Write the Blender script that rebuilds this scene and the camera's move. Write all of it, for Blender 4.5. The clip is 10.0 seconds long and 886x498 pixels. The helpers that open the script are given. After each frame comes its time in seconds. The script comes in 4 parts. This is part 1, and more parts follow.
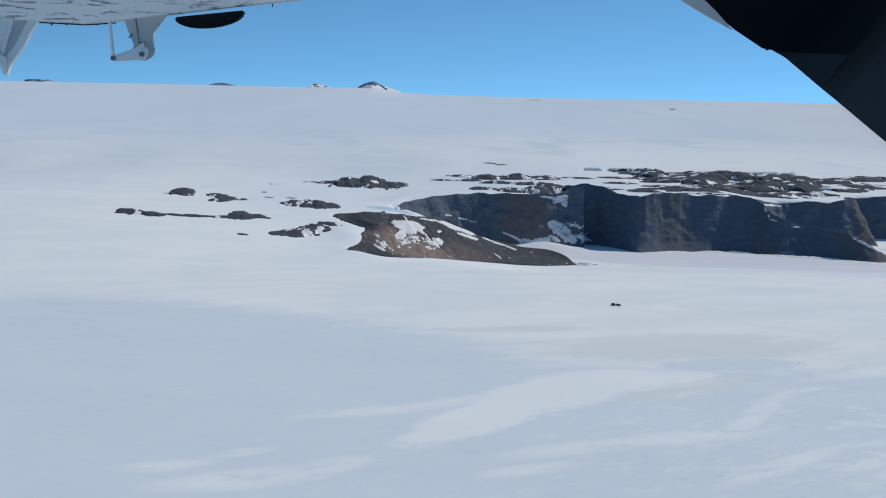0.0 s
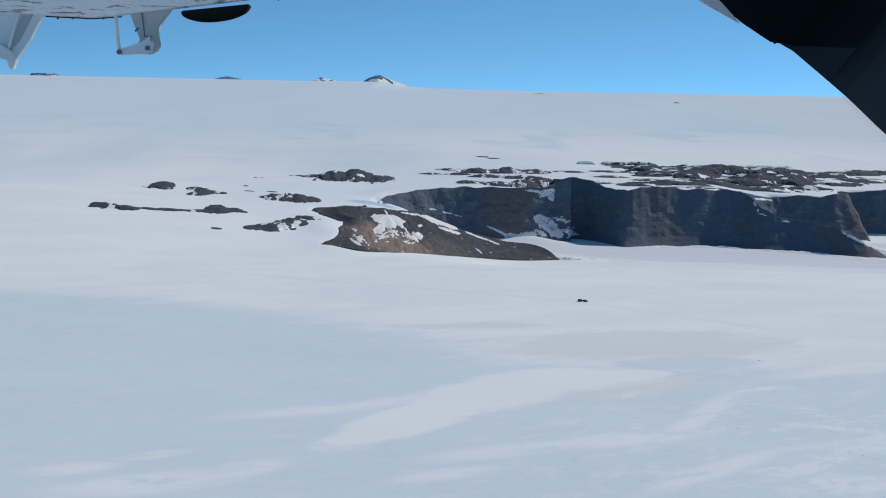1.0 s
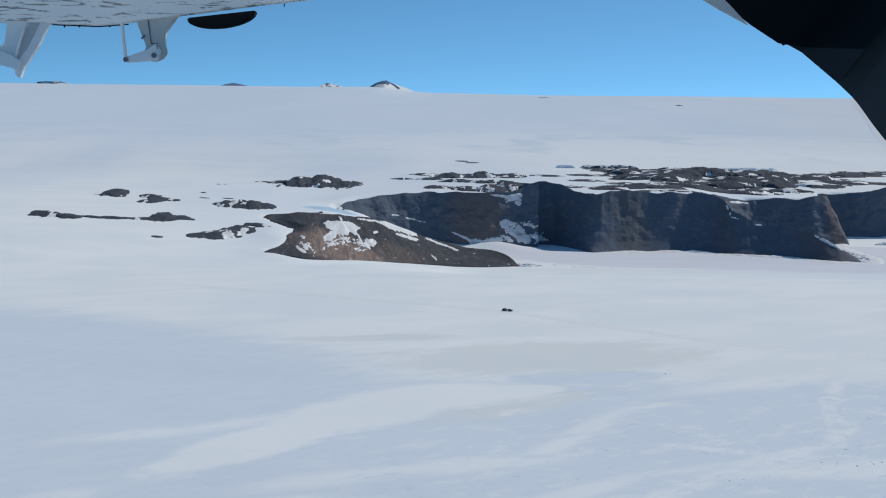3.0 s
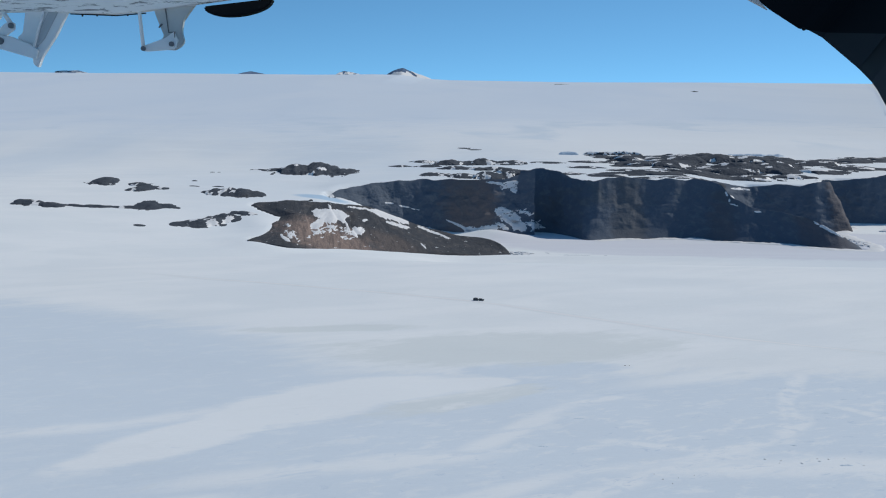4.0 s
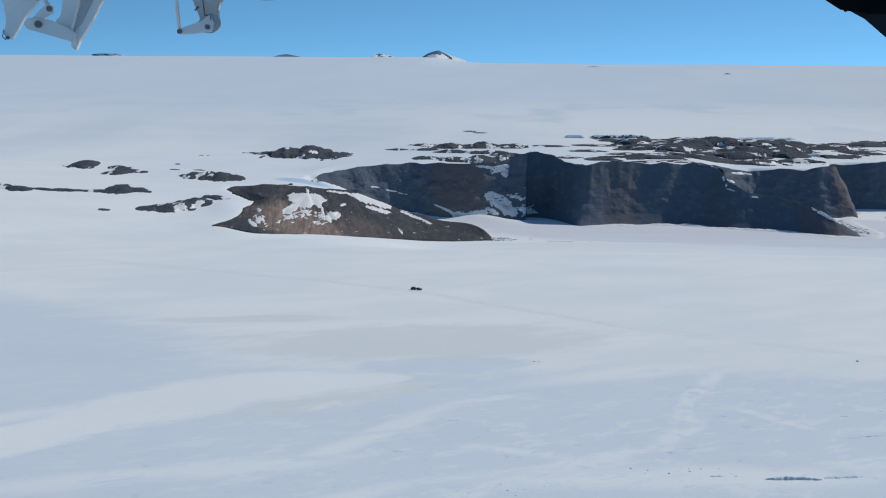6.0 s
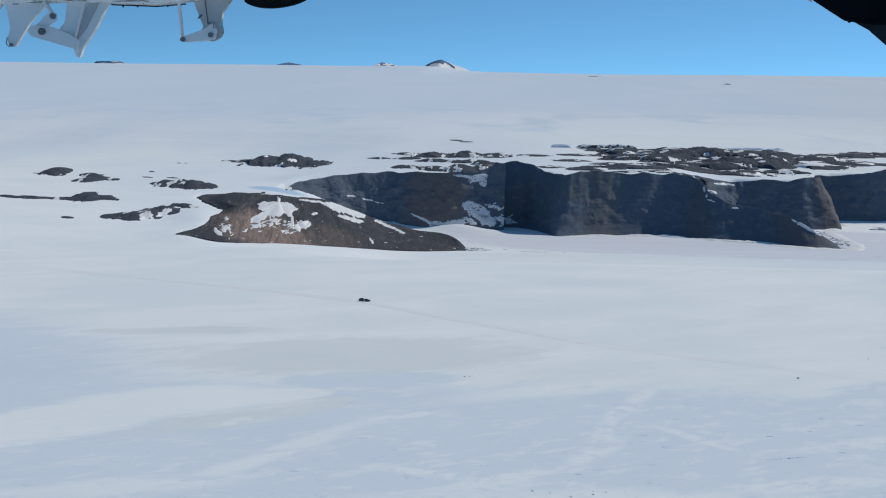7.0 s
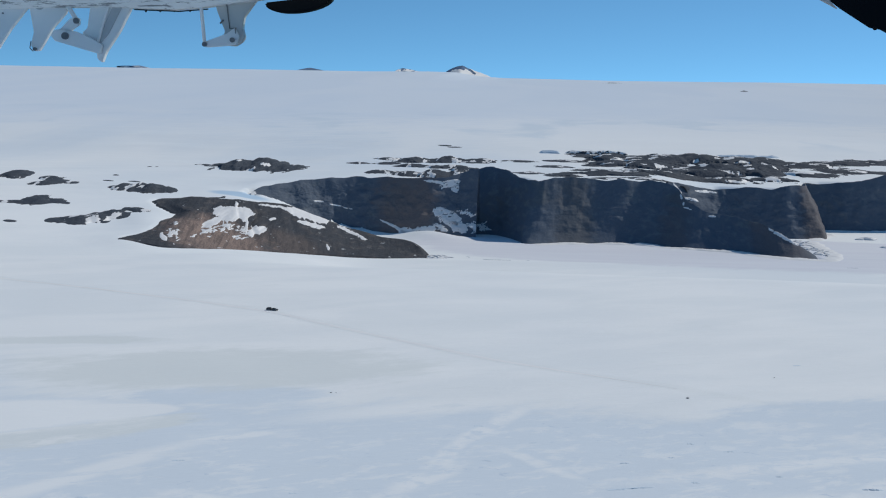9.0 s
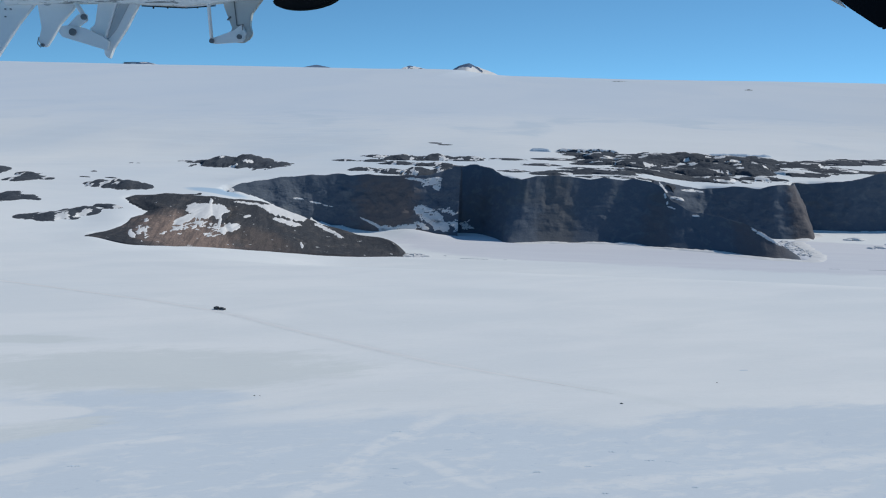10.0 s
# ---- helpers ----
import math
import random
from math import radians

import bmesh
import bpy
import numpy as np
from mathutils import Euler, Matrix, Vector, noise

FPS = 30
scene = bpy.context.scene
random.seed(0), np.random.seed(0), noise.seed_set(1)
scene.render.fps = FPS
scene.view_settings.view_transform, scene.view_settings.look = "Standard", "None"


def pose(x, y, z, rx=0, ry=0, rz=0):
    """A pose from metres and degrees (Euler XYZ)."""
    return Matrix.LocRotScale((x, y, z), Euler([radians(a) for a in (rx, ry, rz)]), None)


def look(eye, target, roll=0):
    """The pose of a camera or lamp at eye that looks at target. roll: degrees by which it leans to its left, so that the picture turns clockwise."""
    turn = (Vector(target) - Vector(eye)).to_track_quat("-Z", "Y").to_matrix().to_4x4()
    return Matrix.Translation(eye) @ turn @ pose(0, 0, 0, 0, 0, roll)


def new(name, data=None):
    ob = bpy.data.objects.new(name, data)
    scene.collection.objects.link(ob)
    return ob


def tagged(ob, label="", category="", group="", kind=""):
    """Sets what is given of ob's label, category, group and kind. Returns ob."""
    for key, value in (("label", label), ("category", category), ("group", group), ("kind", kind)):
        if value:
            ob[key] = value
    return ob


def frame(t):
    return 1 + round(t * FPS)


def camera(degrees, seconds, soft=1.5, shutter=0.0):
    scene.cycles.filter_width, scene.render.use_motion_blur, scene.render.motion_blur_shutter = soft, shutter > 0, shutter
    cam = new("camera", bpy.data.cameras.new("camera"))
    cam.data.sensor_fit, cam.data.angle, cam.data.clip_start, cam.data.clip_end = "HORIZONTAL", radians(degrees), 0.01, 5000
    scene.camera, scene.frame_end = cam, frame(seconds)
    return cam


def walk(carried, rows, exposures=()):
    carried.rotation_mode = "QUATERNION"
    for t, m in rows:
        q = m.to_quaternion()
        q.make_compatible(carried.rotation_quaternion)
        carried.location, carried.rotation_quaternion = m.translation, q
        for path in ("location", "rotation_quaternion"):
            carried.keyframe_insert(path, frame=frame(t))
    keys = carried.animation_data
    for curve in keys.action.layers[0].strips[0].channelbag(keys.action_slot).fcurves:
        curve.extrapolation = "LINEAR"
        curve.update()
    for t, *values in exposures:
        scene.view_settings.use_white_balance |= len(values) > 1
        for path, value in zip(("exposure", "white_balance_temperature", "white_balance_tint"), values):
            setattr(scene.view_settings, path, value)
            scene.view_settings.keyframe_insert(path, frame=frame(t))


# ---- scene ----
# ---- camera ----
cam = camera(39.1, 10.0, 1.1)
METRES, EYE = 190.0, 61.37
ROWS = [
    (0.0, 0.0, 0.0, 0.0, 0.12, -5.42, -1.28),
    (0.5, 0.0392, 0.0213, -0.0006, 0.34, -5.65, -1.28),
    (1.0, 0.0867, 0.0478, -0.0016, 0.6, -5.7, -1.27),
    (1.5, 0.1281, 0.0715, -0.0015, 0.79, -5.76, -1.2),
    (2.0, 0.172, 0.0944, -0.0022, 0.97, -5.76, -1.09),
    (2.5, 0.2141, 0.1182, -0.0019, 1.16, -5.39, -0.93),
    (4.0, 0.3479, 0.1942, -0.0058, 2.33, -6.05, -0.56),
    (4.5, 0.3896, 0.2165, -0.0051, 3.36, -6.39, -0.43),
    (5.0, 0.435, 0.2403, -0.0064, 3.78, -6.65, -0.42),
    (5.5, 0.4773, 0.2646, -0.0064, 4.13, -6.91, -0.43),
    (7.0, 0.6105, 0.3383, -0.0076, 4.69, -6.43, -0.83),
    (7.5, 0.6533, 0.3644, -0.0092, 4.95, -6.24, -0.95),
    (8.0, 0.6975, 0.3916, -0.0104, 5.47, -6.2, -0.99),
    (8.5, 0.7395, 0.4151, -0.0113, 5.79, -6.12, -0.99),
    (9.0, 0.7842, 0.4433, -0.0121, 6.06, -6.16, -1.13),
    (9.5, 0.8264, 0.4676, -0.0127, 6.37, -6.18, -1.3),
    (10.0, 0.8697, 0.4925, -0.0124, 6.58, -6.27, -1.38),
]
walk(cam, [(t, pose(METRES * x, METRES * y, EYE + METRES * z, 90 + pitch, roll, yaw)) for t, x, y, z, yaw, pitch, roll in ROWS],
     exposures=[(0.0, -0.13, 6620, 8), (4.0, -0.14, 6620, 8), (10.0, -0.155, 6640, 8)])

# ---- light: low polar sun from the right, clear sky ----
SUN_AZ, SUN_EL = 52.0, 40.0
world = bpy.data.worlds.new("polar_sky")
scene.world = world
world.use_nodes = True
wn = world.node_tree.nodes
sky = wn.new("ShaderNodeTexSky")
sky.sky_type = "NISHITA"
sky.sun_disc = False
sky.sun_elevation, sky.sun_rotation = radians(SUN_EL), radians(SUN_AZ)
sky.altitude, sky.air_density, sky.dust_density, sky.ozone_density = 3500.0, 1.0, 0.0, 2.0
wn["Background"].inputs["Strength"].default_value = 0.166
# very clear polar air: no pale band above the horizon
way = wn.new("ShaderNodeTexCoord")
raise_it = wn.new("ShaderNodeVectorMath")
raise_it.operation = "MULTIPLY_ADD"
raise_it.inputs[1].default_value = (1, 1, 2.2)
raise_it.inputs[2].default_value = (0, 0, 0.13)
world.node_tree.links.new(way.outputs["Generated"], raise_it.inputs[0])
world.node_tree.links.new(raise_it.outputs[0], sky.inputs["Vector"])
deep = wn.new("ShaderNodeMix")
deep.data_type, deep.blend_type = "RGBA", "MULTIPLY"
deep.inputs[0].default_value, deep.inputs[7].default_value = 1.0, (0.61, 0.985, 1.01, 1.0)
world.node_tree.links.new(sky.outputs["Color"], deep.inputs[6])
world.node_tree.links.new(deep.outputs[2], wn["Background"].inputs["Color"])
sun = new("sun", bpy.data.lights.new("sun", "SUN"))
sun.data.energy, sun.data.angle, sun.data.color = 3.05, radians(0.53), (1.0, 0.95, 0.88)
to_sun = Vector((math.sin(radians(SUN_AZ)) * math.cos(radians(SUN_EL)), math.cos(radians(SUN_AZ)) * math.cos(radians(SUN_EL)), math.sin(radians(SUN_EL))))
sun.matrix_world = look(to_sun * 300, (0, 0, 0))


# ---- materials ----
class Nodes:
    """A short hand for building node materials."""

    def __init__(self, name, rough=0.8, metal=0.0):
        self.mat = bpy.data.materials.new(name)
        self.mat.use_nodes = True
        self.tree = self.mat.node_tree
        self.bsdf = self.tree.nodes["Principled BSDF"]
        self.bsdf.inputs["Roughness"].default_value = rough
        self.bsdf.inputs["Metallic"].default_value = metal
        self.coord = self.tree.nodes.new("ShaderNodeNewGeometry").outputs["Position"]

    def put(self, value, socket):
        if isinstance(value, (int, float)):
            socket.default_value = value
        elif isinstance(value, tuple):
            socket.default_value = (*value, 1.0) if len(value) == 3 and socket.type == "RGBA" else value
        else:
            self.tree.links.new(value, socket)

    def math(self, op, a, b=0.0, c=0.0, clamp=False):
        n = self.tree.nodes.new("ShaderNodeMath")
        n.operation, n.use_clamp = op, clamp
        for i, v in enumerate((a, b, c)):
            self.put(v, n.inputs[i])
        return n.outputs[0]

    def mapped(self, turn=0.0, scale=(1, 1, 1), shift=(0, 0, 0)):
        n = self.tree.nodes.new("ShaderNodeMapping")
        n.vector_type = "TEXTURE"
        n.inputs["Location"].default_value = shift
        n.inputs["Rotation"].default_value = (0, 0, radians(turn))
        n.inputs["Scale"].default_value = scale
        self.tree.links.new(self.coord, n.inputs["Vector"])
        return n.outputs[0]

    def noise(self, vector=None, scale=1.0, detail=5.0, rough=0.55, distort=0.0):
        n = self.tree.nodes.new("ShaderNodeTexNoise")
        self.put(vector or self.coord, n.inputs["Vector"])
        for k, v in (("Scale", scale), ("Detail", detail), ("Roughness", rough), ("Distortion", distort)):
            n.inputs[k].default_value = v
        return n.outputs["Fac"]

    def ramp(self, value, low, high):
        n = self.tree.nodes.new("ShaderNodeMapRange")
        n.interpolation_type = "SMOOTHSTEP"
        self.put(value, n.inputs["Value"])
        self.put(low, n.inputs["From Min"])
        self.put(high, n.inputs["From Max"])
        return n.outputs[0]

    def mix(self, fac, a, b):
        n = self.tree.nodes.new("ShaderNodeMix")
        n.data_type = "RGBA"
        self.put(fac, n.inputs[0])
        self.put(a, n.inputs[6])
        self.put(b, n.inputs[7])
        return n.outputs[2]

    def blob(self, x, y, rx, ry, turn, wobble=None, soft=0.5):
        """1 inside a turned ellipse on the ground, 0 outside, with an uneven soft edge."""
        v = self.mapped(turn, (rx, ry, 1e6), (x, y, 0))
        n = self.tree.nodes.new("ShaderNodeVectorMath")
        n.operation = "LENGTH"
        self.tree.links.new(v, n.inputs[0])
        d = n.outputs["Value"]
        if wobble is not None:
            d = self.math("ADD", d, wobble)
        return self.math("SUBTRACT", 1.0, self.ramp(d, 1.0 - soft / 2, 1.0 + soft / 2))

    def bump(self, height, strength, distance):
        n = self.tree.nodes.new("ShaderNodeBump")
        n.inputs["Strength"].default_value, n.inputs["Distance"].default_value = strength, distance
        self.tree.links.new(height, n.inputs["Height"])
        self.tree.links.new(n.outputs[0], self.bsdf.inputs["Normal"])

    def colour(self, c):
        self.put(c, self.bsdf.inputs["Base Color"])
        return self.mat


def snow_ground_material():
    m = Nodes("wind_packed_snow", 0.9)
    m.bsdf.inputs["Specular IOR Level"].default_value = 0.06
    fresh, packed, glaze, ice = (0.868, 0.884, 0.888), (0.81, 0.838, 0.85), (0.67, 0.744, 0.815), (0.66, 0.67, 0.735)
    grey, deep_blue = (0.73, 0.765, 0.765), (0.42, 0.58, 0.74)
    # wind runs from the lower left to the upper right of the plan
    wide = m.noise(m.mapped(33, (70, 26, 40)), 1.0, 5, 0.55, 0.4)
    fine = m.noise(m.mapped(38, (14, 5.0, 4)), 1.0, 5, 0.58, 0.6)
    lace = m.noise(m.mapped(30, (5.0, 3.0, 2)), 1.0, 6, 0.68, 1.0)
    rag = m.noise(m.mapped(35, (9, 5, 9)), 1.0, 6, 0.66, 0.3)
    wob = m.math("MULTIPLY_ADD", m.noise(m.mapped(38, (30, 12, 30)), 1.0, 4, 0.55), 1.3, -0.65)
    wob = m.math("ADD", wob, m.math("MULTIPLY_ADD", rag, 0.9, -0.45))
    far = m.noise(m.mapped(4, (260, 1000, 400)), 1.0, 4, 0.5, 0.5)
    sep = m.tree.nodes.new("ShaderNodeSeparateXYZ")
    m.tree.links.new(m.coord, sep.inputs[0])
    plain = m.math("SUBTRACT", 1.0, m.ramp(sep.outputs["Y"], 560.0, 1000.0))
    wide = m.math("MULTIPLY_ADD", m.math("SUBTRACT", wide, 0.5), m.math("MULTIPLY_ADD", plain, 0.8, 0.2), 0.5)
    base = m.mix(m.ramp(wide, 0.36, 0.66), packed, fresh)
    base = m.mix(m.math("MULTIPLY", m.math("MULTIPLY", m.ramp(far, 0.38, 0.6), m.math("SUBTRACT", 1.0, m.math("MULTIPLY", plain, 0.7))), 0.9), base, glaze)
    # even blue cast beyond the rocks: distance haze in the bare ice sheet's colour
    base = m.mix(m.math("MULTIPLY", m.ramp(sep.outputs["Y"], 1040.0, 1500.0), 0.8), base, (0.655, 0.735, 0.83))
    # bright spindrift haze along the foot of the slope, painted as whiter snow
    base = m.mix(m.math("MULTIPLY", m.blob(330, 1300, 460, 230, 0, wob, 1.2), 0.45), base, fresh)
    # gusts of loose snow drawn out over the lower ice slope
    gust = m.noise(m.mapped(3, (95, 170, 100)), 1.0, 4, 0.5, 0.5)
    slope = m.math("MULTIPLY", m.ramp(sep.outputs["Y"], 1090.0, 1250.0), m.math("SUBTRACT", 1.0, m.ramp(sep.outputs["Y"], 1350.0, 1900.0)))
    base = m.mix(m.math("MULTIPLY", m.math("MULTIPLY", m.ramp(gust, 0.45, 0.7), slope), 0.28), base, packed)
    base = m.mix(m.math("MULTIPLY", m.math("MULTIPLY", m.ramp(gust, 0.46, 0.3), slope), 0.55), base, (0.58, 0.68, 0.77))
    # glazed blue hollows swept bare by the wind
    g = m.blob(70, 215, 300, 112, 6, m.math("MULTIPLY", wob, 0.3), 0.2)
    for b in ((-84, 318, 150, 92, -33, 0.25, 0.3), (240, 340, 60, 18, 8, 1.0, 0.5), (78, 334, 21, 9, 14, 0.6, 0.4)):
        g = m.math("MAXIMUM", g, m.blob(*b[:5], m.math("MULTIPLY", wob, b[5]), b[6]))
    base = m.mix(m.math("MULTIPLY", g, 0.9), base, glaze)
    # grey packed ground between the glaze and the fresh snow
    for b in ((70, 360, 46, 21, 15), (58, 298, 22, 7, 42), (20, 384, 26, 5, 14)):
        base = m.mix(m.math("MULTIPLY", m.blob(*b, wob, 0.5), 0.85), base, grey)
    # bright tongues and veins of drifted snow, from their ends and half widths
    d = m.blob(58, 316, 15, 6.5, 20, m.math("MULTIPLY", wob, 0.35), 0.2)
    for b in ((42, 307, 26, 13, 26), (27, 292, 25, 13.5, 42), (9, 264, 29, 8.5, 61)):
        d = m.math("MAXIMUM", d, m.blob(*b, m.math("MULTIPLY", wob, 0.75), 0.38))
    broad = ((-4, 244, 14, 281, 4.5), (-8, 238, -1, 242, 3.6), (-26, 262, -7, 272, 4.0), (-7, 272, 14, 289, 4.0), (-45, 208, -23, 219, 5.5), (-23, 219, -14, 228, 4.2), (-54, 219, -43, 224, 3.6), (-43, 228, -33, 233, 2.4),
             (15, 233, 41, 245, 4.2), (41, 245, 62, 254, 4.6), (61, 254, 80, 291, 3.0), (10, 220, 23, 227, 2.8), (54, 219, 75, 240, 3.0), (103, 320, 134, 338, 5.0), (104, 250, 150, 256, 6.0), (178, 275, 200, 281, 6.0))
    thin = ((78, 229, 94, 245, 2.6), (93, 244, 112, 259, 3.0), (80, 219, 100, 225, 4.6), (89, 266, 102, 263, 2.5), (54, 290, 63, 296, 2.4), (122, 273, 130, 288, 2.6), (127, 287, 130, 306, 1.9), (130, 305, 139, 330, 1.9),
            (139, 300, 149, 288, 1.8), (169, 290, 221, 318, 2.8), (82, 297, 95, 306, 1.8), (199, 289, 210, 297, 2.2), (150, 262, 172, 270, 3.0), (121, 271, 104, 257, 2.4))
    torn = m.noise(m.mapped(28, (5.0, 3.6, 9)), 1.0, 5, 0.6, 0.8)
    gap = m.noise(m.mapped(32, (16, 6, 9)), 1.0, 5, 0.58, 0.5)
    for strokes, rag_by, soft, keep, k in ((broad, 0.9, 1.1, m.ramp(gap, 0.28, 0.5), 0.85), (thin, 1.4, 0.9, m.ramp(torn, 0.32, 0.56), 0.8)):
        for x0, y0, x1, y1, w in strokes:
            t = math.degrees(math.atan2(y1 - y0, x1 - x0))
            v = m.blob((x0 + x1) / 2, (y0 + y1) / 2, 0.66 * math.hypot(x1 - x0, y1 - y0), w, t, m.math("MULTIPLY", wob, rag_by), soft)
            d = m.math("MAXIMUM", d, m.math("MULTIPLY", m.math("MULTIPLY", v, keep), k))
    base = m.mix(m.math("MULTIPLY", d, 0.85), base, fresh)
    # a faint vehicle track, trodden greyer than the snow beside it
    way = ((-60, 495), (-23, 478), (23, 458), (61, 438), (95, 409), (125, 386), (150, 369), (190, 347))
    for (x0, y0), (x1, y1) in zip(way, way[1:]):
        v = m.blob((x0 + x1) / 2, (y0 + y1) / 2, 0.6 * math.hypot(x1 - x0, y1 - y0), 2.6, math.degrees(math.atan2(y1 - y0, x1 - x0)), m.math("MULTIPLY", wob, 0.5), 1.0)
        base = m.mix(m.math("MULTIPLY", v, 0.28), base, grey)
    # thin crust in places on the bared ground; small pits, bluish shade painted in
    where = m.blob(135, 262, 120, 58, 22, wob, 0.9)
    base = m.mix(m.math("MULTIPLY", m.math("MULTIPLY", m.ramp(rag, 0.5, 0.64), g), m.math("MULTIPLY_ADD", where, 0.35, 0.15)), base, fresh)
    pit = m.math("MULTIPLY", m.ramp(lace, 0.39, 0.31), where)
    base = m.mix(m.math("MULTIPLY", pit, 0.5), base, (0.5, 0.6, 0.72))
    base = m.mix(m.math("MULTIPLY", m.math("MULTIPLY", m.ramp(fine, 0.58, 0.75), plain), 0.25), base, grey)
    # shadow in the wind scoop beside the bluff, put into the colour as blue
    base = m.mix(m.math("MULTIPLY", m.blob(-31, 745, 15, 8, 30, m.math("MULTIPLY", wob, 0.5), 0.6), 0.9), base, deep_blue)
    # sea ice of the bay
    bay = m.blob(250, 775, 190, 82, 0, m.math("MULTIPLY", wob, 0.12), 0.12)
    streak = m.noise(m.mapped(2, (60, 6, 40)), 1.0, 4, 0.5)
    base = m.mix(m.math("MULTIPLY", bay, m.math("MULTIPLY_ADD", streak, 0.6, 0.4)), base, ice)
    h = m.math("ADD", m.math("MULTIPLY", fine, 0.45), m.math("ADD", m.math("MULTIPLY", wide, 0.5), m.math("MULTIPLY", lace, 0.22)))
    m.bump(h, 0.32, 0.9)
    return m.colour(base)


def snow_material(name, tone):
    m = Nodes(name, 0.65)
    n = m.noise(m.mapped(20, (6, 3, 3)), 1.0, 5)
    m.bump(n, 0.4, 0.5)
    return m.colour(m.mix(n, tuple(0.88 * c for c in tone), tone))


def rock_material(name, dark, brown, brown_at, dust=0.0, rusty=(), relief=0.6, rills=0.4, specks=0.4):
    """Weathered basalt: dark faces, brown bands and scree, pale streaks that run down the fall line, a dusting of snow on ledges."""
    m = Nodes(name, 0.9)
    m.bsdf.inputs["Specular IOR Level"].default_value = 0.2
    big = m.noise(m.mapped(0, (38, 60, 16)), 1.0, 4, 0.5, 0.3)
    mid = m.noise(m.mapped(0, (6, 9, 4)), 1.0, 6, 0.62, 0.4)
    run = m.noise(m.mapped(12, (7, 20, 16)), 1.0, 5, 0.6, 0.5)
    grit = m.noise(m.coord, 1.4, 6, 0.7)
    rill = m.noise(m.mapped(10, (1.7, 24, 14)), 1.0, 5, 0.62, 0.3)
    base = m.mix(m.ramp(m.math("ADD", m.math("MULTIPLY", big, 0.75), m.math("MULTIPLY", mid, 0.25)), brown_at, brown_at + 0.16), dark, brown)
    base = m.mix(m.math("MULTIPLY", m.ramp(mid, 0.5, 0.66), 0.42), base, tuple(1.5 * c for c in brown))
    for b in rusty:
        base = m.mix(m.math("MULTIPLY", m.blob(*b[:5], m.math("MULTIPLY_ADD", mid, 1.6, -0.8), 0.9), b[5]), base, b[6])
    base = m.mix(m.math("MULTIPLY", m.ramp(rill, 0.48, 0.62), rills), base, tuple(0.6 * c for c in dark))
    base = m.mix(m.math("MULTIPLY", m.ramp(run, 0.5, 0.75), 0.18), base, tuple(1.3 * c for c in brown))
    base = m.mix(m.math("MULTIPLY", m.ramp(grit, 0.42, 0.62), specks), base, tuple(0.55 * c for c in dark))
    if dust:
        up = m.tree.nodes.new("ShaderNodeSeparateXYZ")
        m.tree.links.new(m.tree.nodes.new("ShaderNodeNewGeometry").outputs["Normal"], up.inputs[0])
        fleck = m.noise(m.mapped(25, (4.5, 4.5, 1.2)), 1.0, 6, 0.65)
        lie = m.math("MULTIPLY", m.ramp(up.outputs["Z"], 0.72, 0.93), m.ramp(fleck, 0.68 - dust, 0.72 - dust))
        base = m.mix(lie, base, (0.84, 0.86, 0.88))
    m.bump(m.math("ADD", m.math("MULTIPLY", mid, 1.0), m.math("ADD", m.math("MULTIPLY", grit, 0.4), m.math("MULTIPLY", run, 0.9))), relief, 1.3)
    return m.colour(base)


def paint_material(name, tone, streaks=0.0, rough=0.45):
    """Aircraft paint with grime that runs along the surface."""
    m = Nodes(name, rough)
    n = m.noise(m.mapped(0, (110, 400, 10)), 1.0, 6, 0.68, 0.5)
    k = m.noise(m.coord, 0.02, 5, 0.6)
    base = m.mix(m.math("MULTIPLY", k, 0.3), tone, tuple(0.7 * c for c in tone))
    if streaks:
        base = m.mix(m.math("MULTIPLY", m.ramp(n, 0.545, 0.6), streaks), base, (0.07, 0.07, 0.075))
    return m.colour(base)


SNOW = snow_ground_material()
PATCH_SNOW = snow_material("old_snow_on_rock", (0.8, 0.8, 0.805))
BLUE_ICE = snow_material("blue_ice", (0.64, 0.74, 0.83))
CRACK_ICE = snow_material("dark_crack_ice", (0.3, 0.36, 0.44))
RUT_SNOW = snow_material("pressed_snow", (0.9, 0.9, 0.9))
BASALT = rock_material("dark_basalt", (0.06, 0.073, 0.094), (0.08, 0.087, 0.1), 0.52, 0.02, (), 0.6, 0.15)
# paler and bluer than the dark basalt: haze over the cliffs, put into colour
CLIFF_ROCK = rock_material("hazy_cliff_basalt", (0.106, 0.133, 0.173), (0.123, 0.137, 0.152), 0.53, 0.0,
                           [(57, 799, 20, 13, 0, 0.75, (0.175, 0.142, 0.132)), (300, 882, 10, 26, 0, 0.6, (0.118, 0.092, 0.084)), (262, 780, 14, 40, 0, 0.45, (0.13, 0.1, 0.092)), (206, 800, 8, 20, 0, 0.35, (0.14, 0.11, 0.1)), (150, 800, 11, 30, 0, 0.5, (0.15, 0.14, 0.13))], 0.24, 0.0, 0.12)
BROWN_ROCK = rock_material("brown_weathered_rock", (0.057, 0.063, 0.075), (0.112, 0.1, 0.096), 0.56, 0.03,
                           [(-14, 642, 22, 30, 25, 0.9, (0.34, 0.25, 0.21)), (14, 668, 14, 20, 25, 0.6, (0.18, 0.142, 0.125))])
# dark rock with the blue of distant haze mixed into its colour
FAR_ROCK = rock_material("hazy_far_rock", (0.085, 0.145, 0.25), (0.1, 0.165, 0.27), 0.5, relief=0.3, rills=0.1, specks=0.15)
WHITE_PAINT = paint_material("grimy_white_paint", (0.9, 0.9, 0.88), 0.75)
